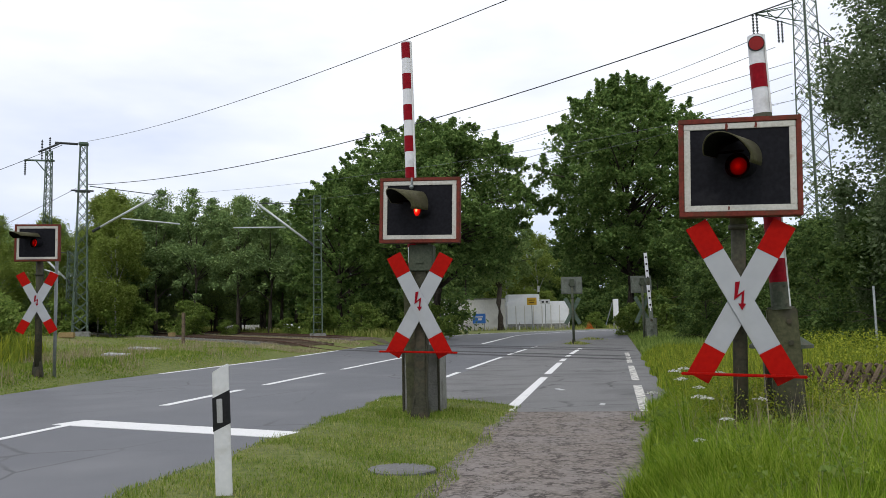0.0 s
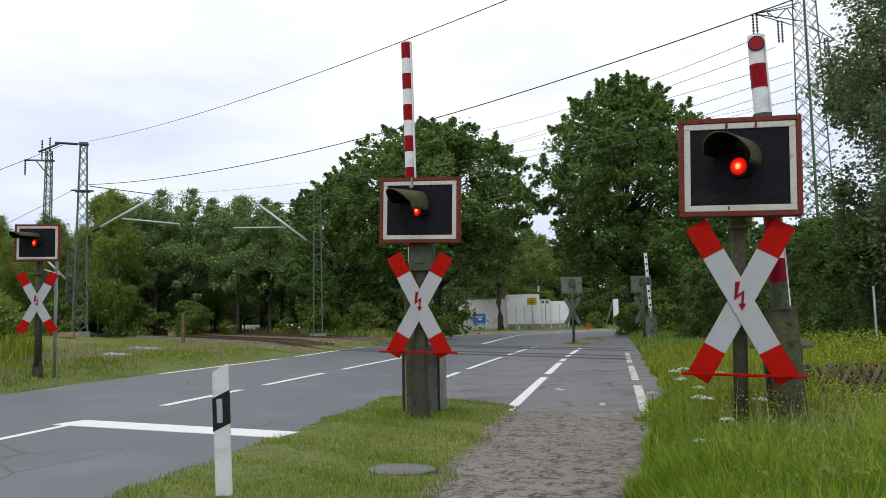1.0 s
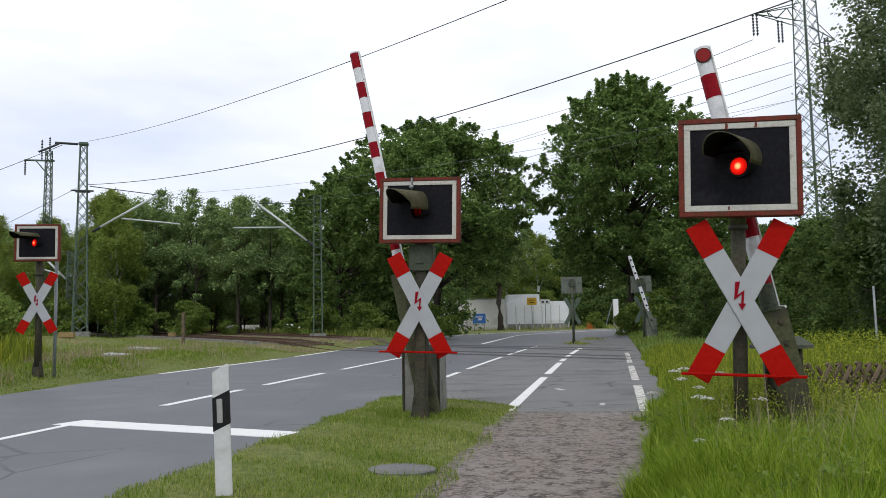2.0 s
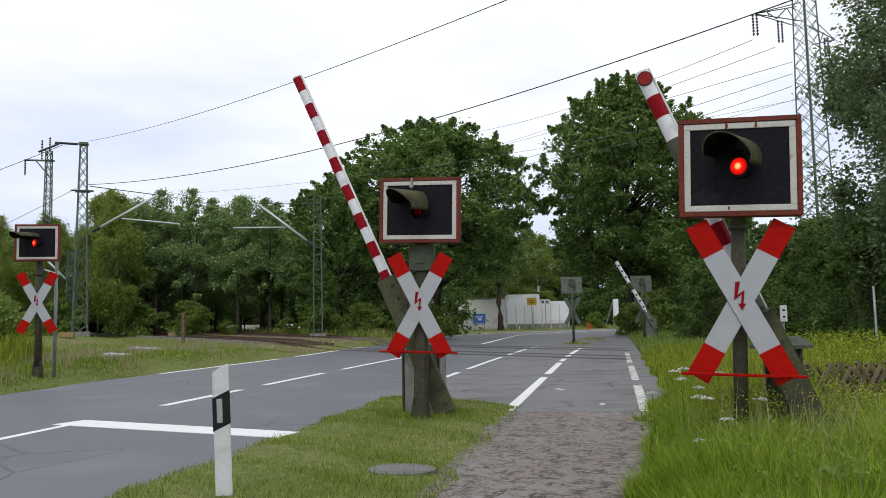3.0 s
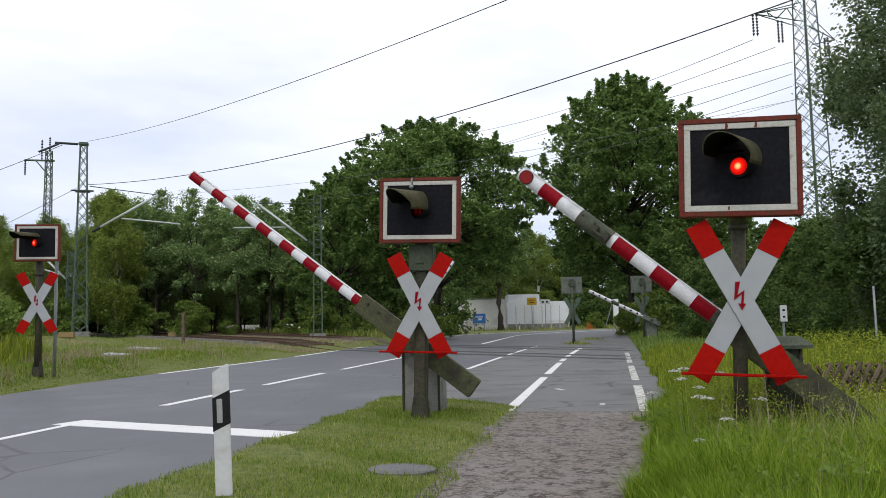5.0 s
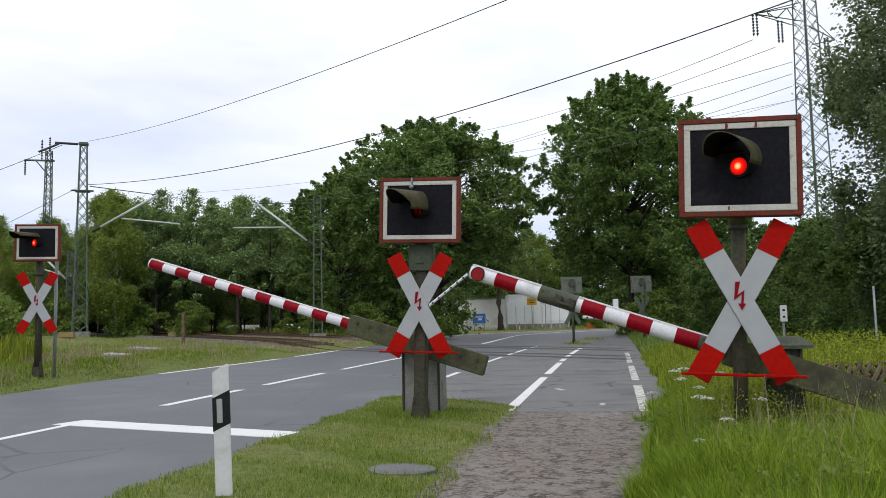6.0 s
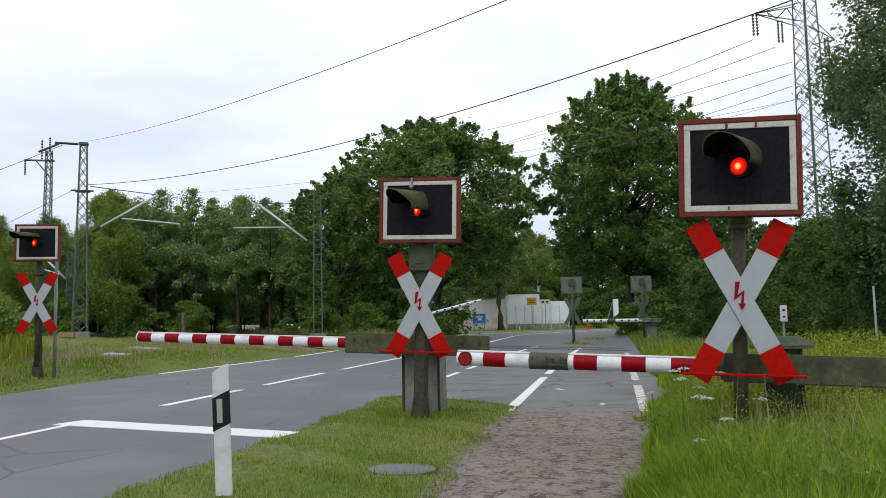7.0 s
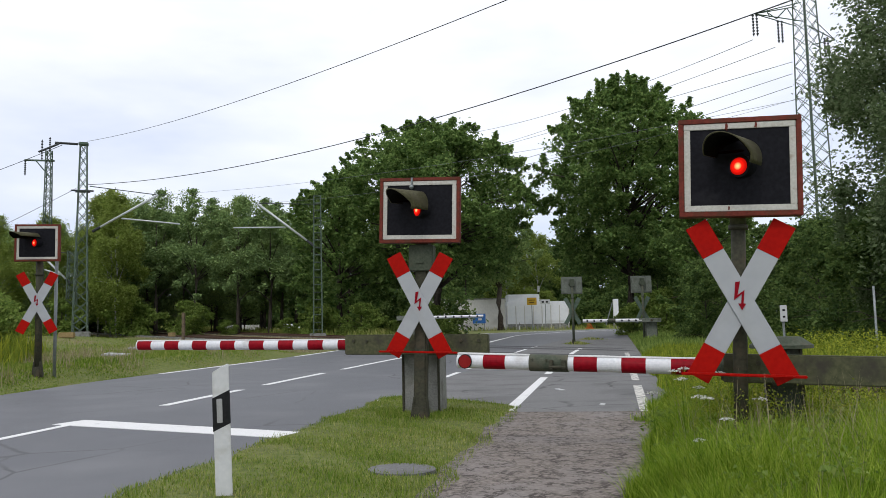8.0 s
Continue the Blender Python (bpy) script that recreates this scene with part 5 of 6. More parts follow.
# dry stalks on the bank, yellow flowering weeds behind the fence
n = 9000
y = 14 + 24 * rng_g.uniform(0, 1, n) ** 1.2
x = left_edge(y) - 0.5 - np.abs(rng_g.normal(0, 1, n)) * 3.5
keep = (patchy(x, y, 0.8, 11) > 0.5)
blades("dry_stalks", x[keep], y[keep], ground_z(x[keep], y[keep]), rng_g.uniform(0.12, 0.42, keep.sum()), rng_g.uniform(0.003, 0.008, keep.sum()), rng_g, M_DRY, "dry stalks on the bank across the road", lean=0.6)
n = 950
y = rng_g.uniform(9.6, 16, n)
x = 4.4 + (y - 9) * 0.35 + np.abs(rng_g.normal(0, 1, n)) * 2.0
c = np.stack([x, y, rng_g.uniform(0.15, 0.85, n)], -1)
tagged(mesh_object("leafy_weeds", leaf_mesh("leafy_weeds", c, np.full(n, 0.09), 18, 0.045, rng_g), M_WEED), "tall yellow flowering weeds behind the fence", "weeds", kind="stuff")


# ---- masts, wires and pylon ----
def lattice(bm, h, w0, w1, bays, leg, brace, cross=True):
    """A square tapering lattice from the ground to h."""
    def corner(k, z):
        w = w0 + (w1 - w0) * z / h
        return Vector(((-1, 1, 1, -1)[k] * w / 2, (-1, -1, 1, 1)[k] * w / 2, z))
    for k in range(4):
        rod(bm, corner(k, -0.3), corner(k, h), leg, n=4)
    for b in range(bays):
        z0, z1 = h * b / bays, h * (b + 1) / bays
        for k in range(4):
            a, c = k, (k + 1) % 4
            if cross:
                rod(bm, corner(a, z0), corner(c, z1), brace, n=4, caps=False)
                rod(bm, corner(c, z0), corner(a, z1), brace, n=4, caps=False)
            else:
                rod(bm, corner(a, z1), corner(c, z1), brace, n=4, caps=False)
    return bm


def wire(name, pts, r, label, sag=0.0, material=None):
    bm = bmesh.new()
    a, b = Vector(pts[0]), Vector(pts[-1])
    line = []
    for k in range(25):
        u = k / 24
        p = a.lerp(b, u)
        p.z -= sag * 4 * u * (1 - u)
        line.append(p)
    tube(bm, line, [r] * 25, 5)
    return tagged(part(name, bm, material or M_DARKWIRE, None, smooth=True), label, "overhead wire", "overhead wires")


def insulator(bm, a, b, r):
    a, b = Vector(a), Vector(b)
    n = 7
    for k in range(n):
        p, q = a.lerp(b, (k + 0.15) / n), a.lerp(b, (k + 0.6) / n)
        rod(bm, p, q, r, r * 0.6, n=8)
    rod(bm, a, b, r * 0.35, n=6)


# tall lattice mast beside the track
mast = thing("catenary_mast", pose(-21.12, 46, gz(-21.12, 46), 0, 0, 20), "tall grey green steel lattice catenary mast", "catenary mast", "catenary masts")
part("lattice", lattice(bmesh.new(), 11.3, 0.80, 0.36, 17, 0.042, 0.020), M_MAST, mast)
part("foundation", box(bmesh.new(), (1.1, 1.0, 0.4), pose(0, 0, 0.08), 0.04), M_CONCRETE, mast, "pale concrete foundation")
part("cap", box(bmesh.new(), (0.52, 0.5, 0.16), pose(0, 0, 11.32), 0.03), M_MAST, mast)
bm = bmesh.new()
rod(bm, (-0.4, 0, 8.5), (0.4, 0, 8.5), 0.09, n=8)
rod(bm, (-0.6, -0.2, 8.5), (0.6, -0.2, 8.5), 0.05, n=8)
part("bracket", bm, M_DARKWIRE, mast)
top_arm = part("top_arm", rod(bmesh.new(), (-0.3, 0, 11.3), (-1.5, -0.3, 11.25), 0.07, n=8), M_DARKWIRE, mast)
bm = bmesh.new()
rod(bm, (-1.3, -0.28, 11.2), (-2.3, -0.6, 10.6), 0.06, n=8)
part("insulator", bm, M_DARKWIRE, top_arm)


def cantilever(name, base, knee, end, tip, label, stay):
    c = thing(name, Matrix.Identity(4), label, "cantilever", "catenary cantilevers")
    part("strut", rod(bmesh.new(), base, knee, 0.07, n=10), M_TUBE, c, smooth=True)
    bm = bmesh.new()
    rod(bm, base, Vector(base).lerp(Vector(knee), 0.12), 0.09, n=10)
    part("insulator", bm, M_DARKWIRE, c)
    part("registration_tube", rod(bmesh.new(), end, tip, 0.045, n=10), M_TUBE, c, smooth=True)
    part("stay", rod(bmesh.new(), stay, knee, 0.025, n=6), M_DARKWIRE, c)
    return c


cantilever("cantilever", (-20.5, 46, 6.92), (-16.7, 46, 9.0), (-18.8, 46, 7.65), (-15.4, 46, 7.25), "pale tubular cantilever reaching over the track", (-20.7, 46, 9.6))
mast_far = thing("catenary_mast", pose(-7.97, 50, gz(-7.97, 50), 0, 0, 12), "slim green ladder lattice catenary mast", "catenary mast", "catenary masts")
part("lattice", lattice(bmesh.new(), 9.0, 0.55, 0.42, 19, 0.04, 0.022, cross=False), M_MAST, mast_far)
part("foundation", box(bmesh.new(), (1.0, 0.9, 0.4), pose(0, 0, 0.06), 0.04), M_CONCRETE, mast_far)
cantilever("cantilever", (-8.2, 50, 6.2), (-11.8, 50, 9.0), (-10.0, 50, 7.42), (-13.3, 50, 7.46), "pale tubular cantilever over the second track", (-7.9, 50, 8.85))
mast_left = thing("catenary_mast", pose(-29.2, 58, gz(-29.2, 58), 0, 0, 8), "distant slim lattice mast with crossarm", "catenary mast", "catenary masts")
part("lattice", lattice(bmesh.new(), 14.2, 0.62, 0.36, 26, 0.04, 0.020), M_MAST, mast_left)
bm = bmesh.new()
rod(bm, (-1.7, 0, 13.45), (0.4, 0, 13.4), 0.07, n=6)
rod(bm, (-0.9, 0, 13.4), (0, 0, 12.3), 0.04, n=6)
part("crossarm", bm, M_MAST, mast_left)
for x, z0, z1 in ((-1.65, 13.4, 12.3), (-0.5, 13.5, 15.0), (0.05, 14.1, 15.2)):
    bm = bmesh.new()
    insulator(bm, (x, 0, z0), (x, 0, z1), 0.09)
    part("insulator", bm, M_DARKWIRE, mast_left)
mast_back = thing("catenary_mast", pose(-26.35, 56, gz(-26.35, 56), 0, 0, 8), "lower lattice mast behind the tall one", "catenary mast", "catenary masts")
part("lattice", lattice(bmesh.new(), 6.4, 0.6, 0.5, 13, 0.04, 0.022), M_MAST, mast_back)
cantilever("cantilever", (-26.5, 56, 4.5), (-28.9, 56, 6.9), (-26.9, 56, 5.0), (-28.3, 56, 5.5), "distant pale cantilever behind the mast", (-26.4, 56, 6.6))

wire("feeder_wire", ((-20.9, 46, 12.3), (2.68, 16, 8.40)), 0.011, "thin dark feeder wire overhead", 0.46)
wire("feeder_wire", ((-20.9, 46, 9.70), (9.53, 20, 9.51)), 0.018, "dark overhead wire sagging across the road", 1.08)
wire("catenary_wire", ((-16.7, 46, 9.0), (15.8, 23, 8.6)), 0.007, "thin grey catenary wire", 0.7, M_STEEL)
wire("catenary_wire", ((-11.8, 50, 9.0), (15.6, 26, 9.4)), 0.007, "thin grey catenary wire", 0.9, M_STEEL)
wire("feeder_wire", ((-22.4, 46, 12.1), (-40, 46.5, 6.8)), 0.018, "thin dark feeder wire overhead", 0.4)
wire("feeder_wire", ((-21.3, 46, 9.6), (-40, 47, 1.6)), 0.014, "thin dark feeder wire overhead", 0.3)
wire("hanger_wire", ((-12.4, 50, 7.5), (-12.1, 50, 9.6)), 0.006, "thin vertical hanger wire", 0.0, M_STEEL)

pylon = thing("power_pylon", pose(33.45, 70, 0, 0, 0, 22), "tall grey steel lattice power pylon with crossarms", "power pylon")
part("lattice", lattice(bmesh.new(), 33.5, 2.3, 1.25, 24, 0.06, 0.035), M_MAST, pylon)
arm_m = pose(0, 0, 0, 0, 0, -22)
bm = bmesh.new()
for a, b in (((-4.6, 0, 28.6), (-0.6, -0.6, 27.6)), ((-4.6, 0, 28.6), (-0.6, 0.6, 27.6)), ((-4.6, 0, 28.6), (-0.5, -0.5, 29.4)), ((-4.6, 0, 28.6), (-0.5, 0.5, 29.4)), ((-3.4, 0, 28.7), (-2.6, 0, 28.1)), ((-2.6, 0, 28.1), (-1.6, 0, 29.1)), ((-1.6, 0, 29.1), (-0.9, 0, 27.8)), ((-3.4, 0, 28.75), (-3.2, 0, 28.25))):
    rod(bm, arm_m @ Vector(a), arm_m @ Vector(b), 0.05, n=4)
part("crossarm", bm, M_MAST, pylon)
bm = bmesh.new()
for a, b in (((2.6, 0, 26.0), (0.6, -0.6, 27.6)), ((2.6, 0, 26.0), (0.6, 0.6, 27.6)), ((2.6, 0, 26.0), (0.5, 0, 25.6)), ((1.6, 0, 26.7), (1.2, 0, 25.75))):
    rod(bm, arm_m @ Vector(a), arm_m @ Vector(b), 0.05, n=4)
part("crossarm", bm, M_MAST, pylon)
for x, z0, z1 in ((-4.75, 28.5, 26.5), (-4.4, 28.5, 26.5), (-2.5, 27.9, 25.8), (-2.15, 27.9, 25.8), (1.65, 26.2, 24.6), (1.95, 26.2, 24.6)):
    bm = bmesh.new()
    insulator(bm, arm_m @ Vector((x, 0, z0)), arm_m @ Vector((x, 0, z1)), 0.12)
    part("insulator", bm, M_DARKWIRE, pylon)
for a, b, sag in (((28.57, 70, 26.16), (-20.3, 200, 50.2), 4.6), ((30.58, 70, 25.43), (-20.45, 200, 37.7), 1.5), ((32.04, 70, 24.02), (-20.5, 200, 37.0), 0.4), ((31.97, 70, 22.92), (-20.5, 200, 32.7), 1.1), ((31.9, 70, 21.77), (-20.4, 200, 38.7), 3.7),
                  ((34, 70, 19.2), (62, 66, 24), 0.8), ((34.2, 70, 24.0), (60, 30, 27), 1.2), ((34.2, 70, 22.6), (60, 40, 26), 1.0)):
    wire("power_line", (a, b), 0.03, "thin grey power line in the distance", sag, M_STEEL)

# ---- beyond the bend: yard wall and white hall ----
yard = thing("yard_wall", pose(0, 100, 0), "long pale rendered yard wall beyond the bend", "wall")
part("wall", box(bmesh.new(), (9.6, 0.4, 3.9), pose(2.9, 0.2, 1.95), 0.02), M_WALL, yard)
part("coping", box(bmesh.new(), (9.7, 0.56, 0.14), pose(2.9, 0.2, 3.95), 0.02), M_CONCRETE, yard)
hall = thing("white_hall", pose(7.9, 100, 0), "low white clad hall with roller gates", "hall")
part("wall", box(bmesh.new(), (7.9, 5, 3.5), pose(3.9, 2.6, 1.75), 0.02), M_PANEL, hall)
part("roof_box", box(bmesh.new(), (4.0, 4, 1.0), pose(2.2, 2.6, 3.95), 0.03), M_PANEL, hall)
for k in range(7):
    if k in (3,):
        continue
    g = part("gate", box(bmesh.new(), (1.02, 0.08, 2.0), pose(0.56 + k * 1.1, 0.08, 1.95), 0.02), M_PANEL, hall)
    for z in np.arange(1.1, 2.9, 0.3):
        part("slat", box(bmesh.new(), (1.0, 0.02, 0.27), pose(0.56 + k * 1.1, 0.035, float(z) + 0.1), 0.008), M_PANEL, g)
for k in range(8):
    part("column", box(bmesh.new(), (0.1, 0.12, 3.0), pose(0.02 + k * 1.1, 0.06, 1.5), 0.01), M_WALL, hall)
part("base_course", box(bmesh.new(), (7.9, 0.1, 0.7), pose(3.9, 0.06, 0.35), 0.01), M_CONCRETE, hall)


def sign(name, at, w, h, z, material, label, bars_, post=True):
    s = thing(name, at, label, "sign", "signs")
    p = part("panel", box(bmesh.new(), (w, 0.06, h), pose(0, 0, z), 0.01), material, s)
    for bw, bx, bz, bh in bars_:
        part("bar", box(bmesh.new(), (bw, 0.01, bh), pose(bx, -0.037, z + bz), 0.002), M_WHITE if material is M_BLUE else M_BLACK, p)
    if post:
        for x in ((-w * 0.4, w * 0.4) if w > 1.5 else (0,)):
            part("post", rod(bmesh.new(), (x, 0.06, -0.2), (x, 0.06, z), 0.05, n=8), M_STEEL, s)
    return s


sign("blue_board", pose(4.3, 98.5, 0), 1.6, 1.2, 1.5, M_BLUE, "blue notice board before the pale wall", ((0.9, 0, 0.2, 0.12), (0.5, 0.1, -0.1, 0.25)))
sign("direction_sign", pose(10.9, 98.6, 0), 1.2, 0.9, 3.5, M_YELLOW, "yellow direction sign with dark lettering bars", ((0.8, 0, 0.15, 0.1), (0.6, 0, -0.12, 0.1)))
sign("notice_board", pose(12.6, 98.8, 0), 1.2, 0.6, 3.4, M_WHITE, "small white notice board on a post", ((0.3, -0.3, 0.0, 0.2), (0.3, 0.2, 0.0, 0.2)))
cabinet = thing("switch_cabinet", pose(21.6, 100, 0), "tall narrow white switch cabinet", "cabinet")
part("body", box(bmesh.new(), (0.62, 0.5, 2.6), pose(0, 0, 2.3), 0.03), M_PANEL, cabinet)
part("plinth", box(bmesh.new(), (0.72, 0.6, 1.2), pose(0, 0, 0.5), 0.03), M_CONCRETE, cabinet)
part("stay", rod(bmesh.new(), (-1.4, 0, 0), (-0.4, 0, 3.2), 0.06, n=8), M_STEEL, cabinet)
cone = thing("traffic_cone", pose(17.6, 96.6, 0), "orange traffic cone by the road bend", "traffic cone")
part("body", rod(bmesh.new(), (0, 0, 0.05), (0, 0, 1.1), 0.42, 0.08, n=16), M_ORANGE, cone, smooth=True)
part("base", box(bmesh.new(), (1.0, 1.0, 0.08), pose(0, 0, 0.04), 0.02), M_ORANGE, cone)
flag = thing("lamp_post", pose(12.05, 101, 0), "short dark post with white cap on the hall", "post")
part("pole", rod(bmesh.new(), (0, 0, 0), (0, 0, 5.4), 0.07, n=8), M_BLACK, flag)
part("cap", rod(bmesh.new(), (0, 0, 4.7), (0, 0, 5.5), 0.16, n=10), M_WHITE, flag)


# parked cars glimpsed between the stems
def car(at, label, material):
    c = thing("parked_car", at, label, "car", "parked cars")
    bm = bmesh.new()
    box(bm, (4.2, 1.7, 0.65), pose(0, 0, 0.62), 0.14)
    part("body", bm, material, c, smooth=False)
    bm = bmesh.new()
    box(bm, (2.3, 1.5, 0.6), pose(0.2, 0, 1.18), 0.2)
    part("cabin", bm, M_BLACK, c)
    part("roof", box(bmesh.new(), (1.7, 1.35, 0.08), pose(0.2, 0, 1.5), 0.03), material, c)
    for x in (-1.35, 1.35):
        for y in (-0.78, 0.78):
            part("wheel", rod(bmesh.new(), (x, y - 0.1, 0.32), (x, y + 0.1, 0.32), 0.32, n=18), M_POSTBLACK, c)
    return c


for x, y, r, m in ((-21, 84, 8, M_WALL), (-16, 86, -12, M_PANEL), (-11.5, 85, 20, M_STEEL), (-6.0, 84, 5, M_PANEL)):
    car(pose(x, y, gz(x, y), 0, 0, r), "pale parked car glimpsed behind the trees", m)

# ---- by the path: lattice fence, railing, small sign ----
fence = thing("lattice_fence", pose(4.0, 8.9, 0.0, 0, 0, 4), "low brown diagonal lattice fence in tall grass", "fence")
slat_a = rod(bmesh.new(), (-0.19, 0, 0), (0.19, 0, 0.62), 0.026, n=6)
slat_b = rod(bmesh.new(), (0.19, 0, 0), (-0.19, 0, 0.62), 0.026, n=6)
sa, sb = part("slat", slat_a, M_TIMBER, fence), part("slat", slat_b, M_TIMBER, fence)
for k in range(46):
    for src, y in ((sa, 0.0), (sb, 0.035)):
        ob = src if k == 0 else new("slat", src.data)
        ob.parent = fence
        ob.matrix_basis = Matrix.Translation((0.12 + k * 0.115, y, 0.06 + 0.02 * math.sin(k * 2.3)))
for z in (0.2, 0.52):
    part("rail", rod(bmesh.new(), (0, 0.07, z), (5.4, 0.07, z), 0.025, n=6), M_TIMBER, fence)
for k in range(4):
    part("post", rod(bmesh.new(), (0.1 + k * 1.7, 0.12, -0.2), (0.1 + k * 1.7, 0.12, 0.68), 0.045, n=8), M_TIMBER, fence)
railing = thing("pipe_railing", pose(6.2, 14.0, 0.0), "thin grey pipe railing along the track", "railing")
part("rail", rod(bmesh.new(), (0, 0, 0.49), (4.2, 0, 0.50), 0.022, n=8), M_STEEL, railing)
for x in (0.05, 1.4, 2.8, 4.1):
    part("post", rod(bmesh.new(), (x, 0, -0.2), (x, 0, 0.49), 0.022, n=8), M_STEEL, railing)
marker = thing("marker_post", pose(4.1, 9.6, 0), "small white marker plate on a thin post", "marker post")
part("post", rod(bmesh.new(), (0, 0.02, -0.2), (0, 0.02, 1.2), 0.015, n=8), M_STEEL, marker)
mp_ = part("plate", box(bmesh.new(), (0.085, 0.012, 0.2), pose(0, 0, 1.26), 0.004), M_WHITE, marker)
for z in (1.30, 1.22):
    part("bar", box(bmesh.new(), (0.03, 0.004, 0.022), pose(0, -0.008, z), 0.001), M_BLACK, mp_)

# ---- across the road ----
pole = thing("sign_pole", pose(-8.97, 18.3, 0.0), "plain thin grey steel pole by the road", "pole")
part("shaft", rod(bmesh.new(), (0, 0, -0.1), (0, 0, 2.85), 0.036, n=12), M_STEEL, pole, smooth=True)
log = part("timber_beam", box(bmesh.new(), (0.85, 0.24, 0.30), None, 0.04), M_TAN, None)
log.matrix_basis = pose(-20.45, 43, gz(-20.45, 43) + 0.16, 0, 0, 4)
tagged(log, "short faded tan timber beam in the grass", "beam")
for x, y, r, w in ((-10.6, 25.7, 4, 0.75), (-12.3, 32.6, -6, 1.1)):
    ob = part("concrete_slab", box(bmesh.new(), (w, 0.7, 0.06), None, 0.008), M_GREYWHITE, None)
    ob.matrix_basis = pose(x, y, gz(x, y) + 0.04, 2, 4, r)
    tagged(ob, "flat pale concrete slab in the grass", "slab", "concrete slabs")
stump = thing("track_marker", pose(-13.15, 40, gz(-13.15, 40)), "dark weathered timber post by the track", "post")
part("shaft", box(bmesh.new(), (0.16, 0.14, 1.7), pose(0, 0, 0.75), 0.03), M_TIMBER, stump)
block = part("marker_block", box(bmesh.new(), (0.9, 0.2, 0.26), None, 0.03), M_TAN, None)
block.matrix_basis = pose(-17.65, 51.4, gz(-17.65, 51.4) + 0.26, 0, 0, -52)
tagged(block, "faded tan block beside the rail", "block")

for x, y, r_, w in ((1.98, 13.9, 30, 0.11), (2.22, 11.4, -20, 0.07)):
    ob = part("paper_scrap", box(bmesh.new(), (w, w * 1.6, 0.012), None, 0.003), M_WHITE, None)
    ob.matrix_basis = pose(x, y, 0.030, 4, 3, r_)
    tagged(ob, "small pale paper scrap on the asphalt", "litter", "paper scraps")

# pale cable trough beside the track
trough = thing("cable_trough", Matrix.Identity(4), "pale concrete cable trough beside the track", "cable trough", kind="structure")
turn = Matrix.Rotation(math.atan2(ALONG.y, ALONG.x), 4, "Z")
lid_mesh = None
for s_ in np.arange(22.5, 62, 1.0):
    x, y = on_track(float(s_), -2.3)
    if lid_mesh is None:
        ob = part("lid", box(bmesh.new(), (0.97, 0.30, 0.16), None, 0.015), M_CONCRETE, trough)
        lid_mesh = ob.data
    else:
        ob = new("lid", lid_mesh)
        ob.parent = trough
    ob.matrix_basis = Matrix.Translation((x, y, gz(x, y) + 0.045)) @ turn

thin = thing("thin_pole", pose(7.7, 14.2, 0), "thin grey steel pole among the shrubs", "pole")
part("shaft", rod(bmesh.new(), (0, 0, -0.2), (0, 0, 1.72), 0.02, n=10), M_STEEL, thin, smooth=True)


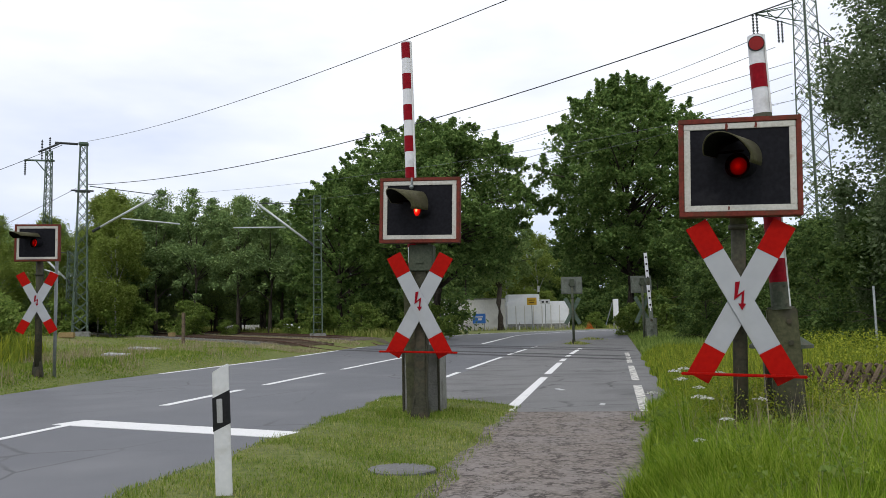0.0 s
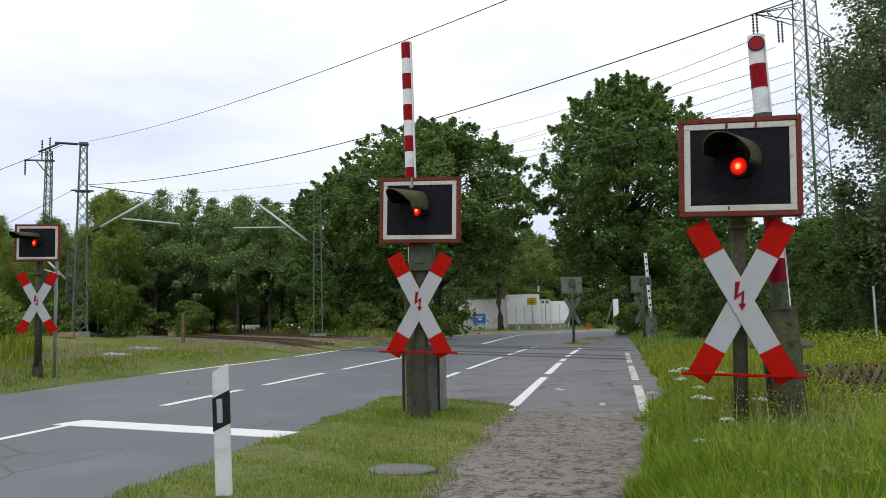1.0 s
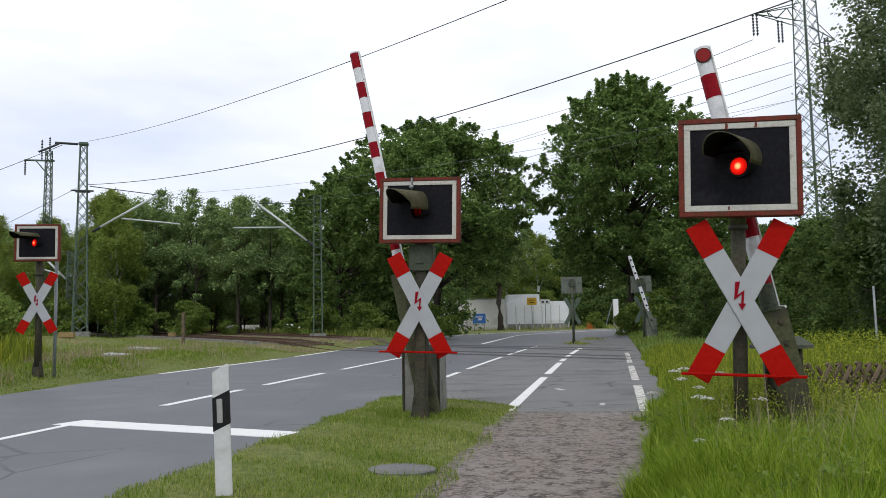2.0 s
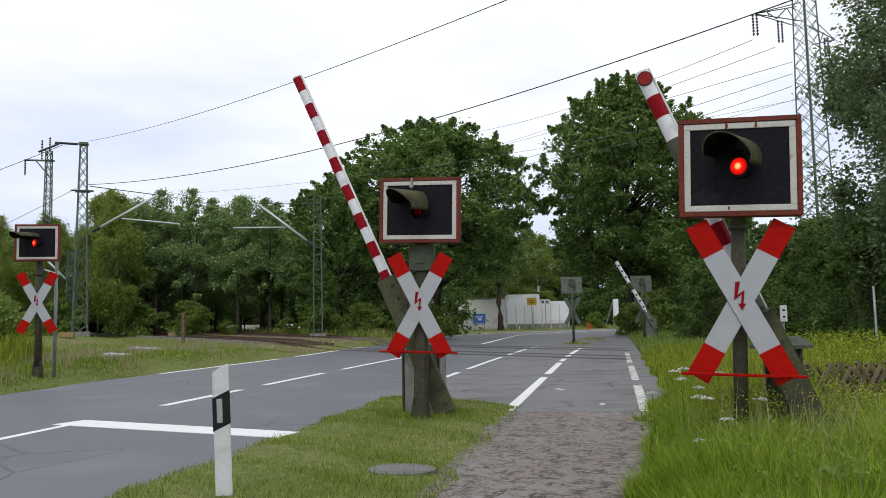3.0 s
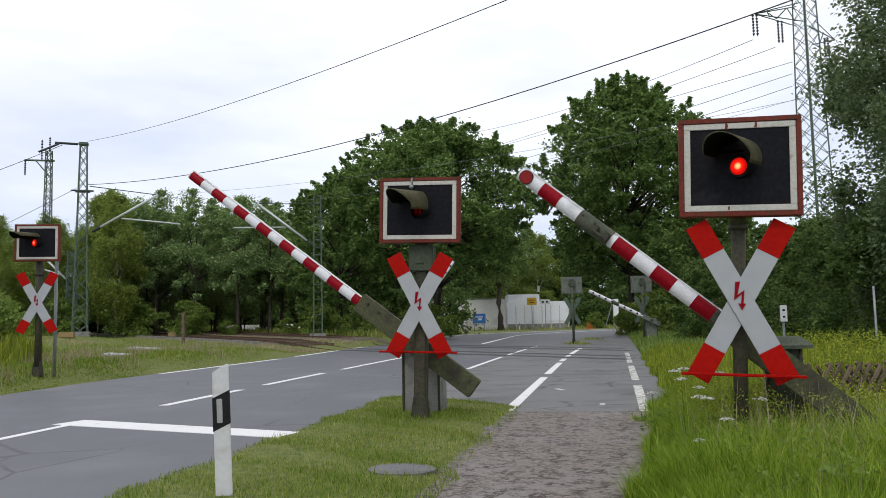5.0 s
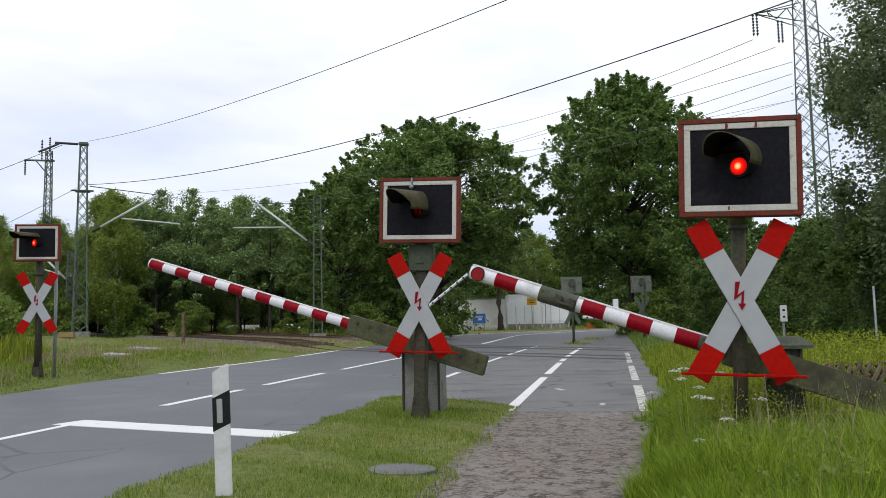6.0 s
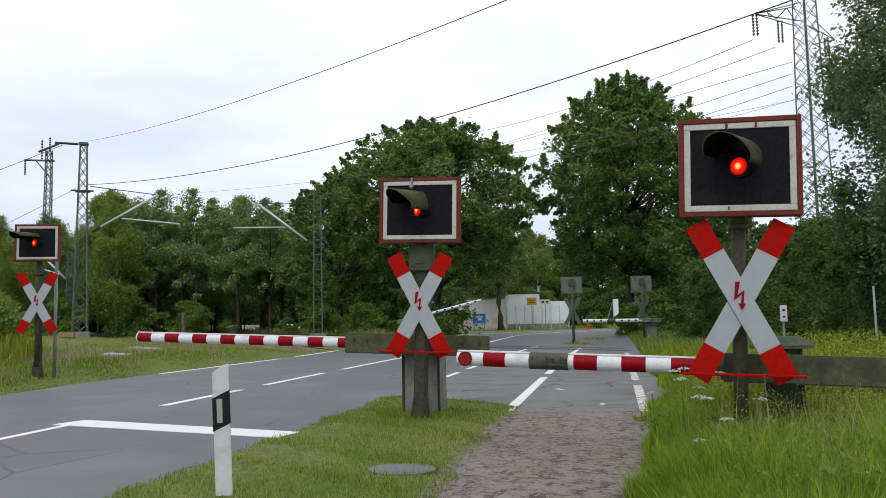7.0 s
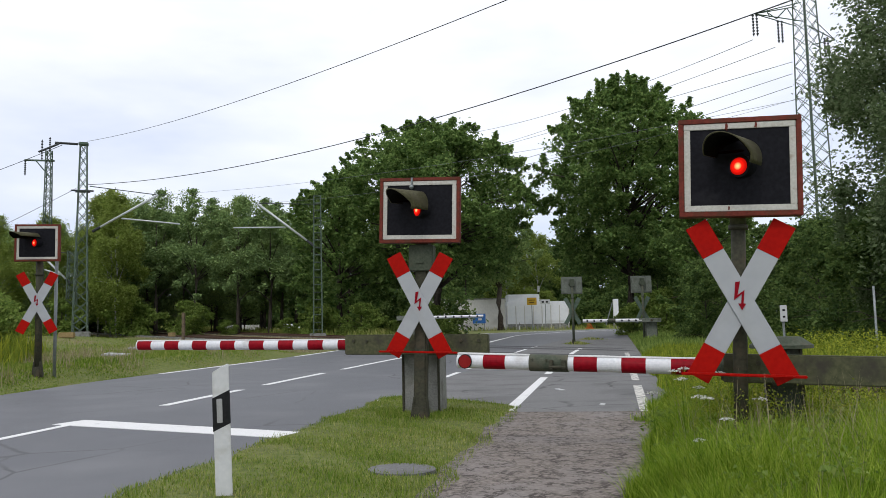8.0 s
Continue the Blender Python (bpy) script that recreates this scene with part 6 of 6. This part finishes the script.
# ---- what moves ----
def motions():
    swing = ((0.0, 89.0), (1.1, 89.0), (1.2, 87.8), (1.3, 86.6), (1.4, 85.4), (1.5, 84.2), (1.7, 82.0), (2.8, 68.6), (3.0, 66.1), (3.5, 60.0), (4.0, 53.0), (4.5, 45.6), (4.7, 42.2),
             (5.3, 31.2), (5.8, 20.9), (6.0, 17.2), (6.5, 8.9), (6.8, 4.5), (7.0, 2.3), (7.2, 0.6), (8.0, 0.6))
    swing_path = ((0.0, 88.1), (1.1, 88.1), (1.2, 87.4), (1.3, 86.4), (1.4, 85.3), (1.5, 84.2), (1.7, 82.1), (2.8, 70.6), (3.0, 68.2), (3.5, 62.7), (4.0, 56.0), (4.5, 48.3), (4.7, 45.1),
                  (5.3, 33.5), (5.8, 22.7), (6.0, 18.7), (6.5, 9.8), (6.8, 4.6), (7.0, 2.1), (7.1, 1.6), (8.0, 1.6))
    ahead = ((0.0, 87.3), (1.0, 87.3), (1.5, 81.0), (2.8, 64.3), (3.2, 59.0), (3.6, 52.7), (4.0, 45.8), (4.4, 39.0), (4.7, 33.6), (5.3, 19.5), (5.8, 7.0), (6.1, 2.4), (6.4, 0.4), (8.0, 0.4))
    behind = ((0.0, 88.0), (1.5, 87.0), (2.8, 80.0), (3.2, 75.8), (3.6, 71.6), (4.7, 58.0), (5.3, 49.5), (5.8, 42.0), (6.0, 38.0), (6.5, 27.5), (7.0, 13.6), (7.3, 7.0), (7.6, 3.0), (8.0, 0.3))
    for boom, rows in ((boom_road, swing), (boom_path, swing_path), (boom_far, ahead), (boom_exit, behind)):
        z = boom.location.z
        walk(boom, [(t, pose(0, 0, z, 0, a, 0)) for t, a in rows])
    # flashing imitated by added red blades that swing down before the lens, the pale one for half light, the dark one
    # for the pause
    near = ((0.0, 1), (0.15, 2), (0.45, 0), (1.05, 1), (1.24, 2), (1.45, 1), (1.55, 0), (2.12, 1), (2.3, 2), (2.52, 1), (2.62, 0), (3.25, 1), (3.36, 2), (3.65, 1), (3.75, 0), (4.27, 1), (4.44, 2),
            (4.76, 1), (4.84, 0), (5.36, 1), (5.5, 2), (5.76, 1), (5.86, 0), (6.45, 1), (6.56, 2), (6.85, 1), (6.95, 0), (7.46, 1), (7.62, 2), (7.86, 1), (7.95, 0))
    mid = ((0.0, 0), (0.67, 2), (0.93, 0), (1.68, 2), (2.03, 0), (2.76, 2), (3.14, 0), (3.87, 2), (4.18, 0), (4.92, 2), (5.27, 0), (5.97, 2), (6.34, 0), (7.09, 2), (7.37, 0))
    for dimmers_, levels in ((dimmer_near, near), (dimmer_road, near), (dimmer_mid, mid)):
        for blade, down in zip(dimmers_, (2, 1)):
            y = blade.location.y
            state = levels[0][1] == down
            rows = [(0.0, 0 if state else -84)]
            for t, level in levels[1:]:
                if (level == down) != state:
                    rows += [(t - 0.034, 0 if state else -84), (t + 0.034, -84 if state else 0)]
                    state = not state
            rows.append((8.0, 0 if state else -84))
            walk(blade, [(t, pose(0, y, 0.108, a)) for t, a in rows])


motions()
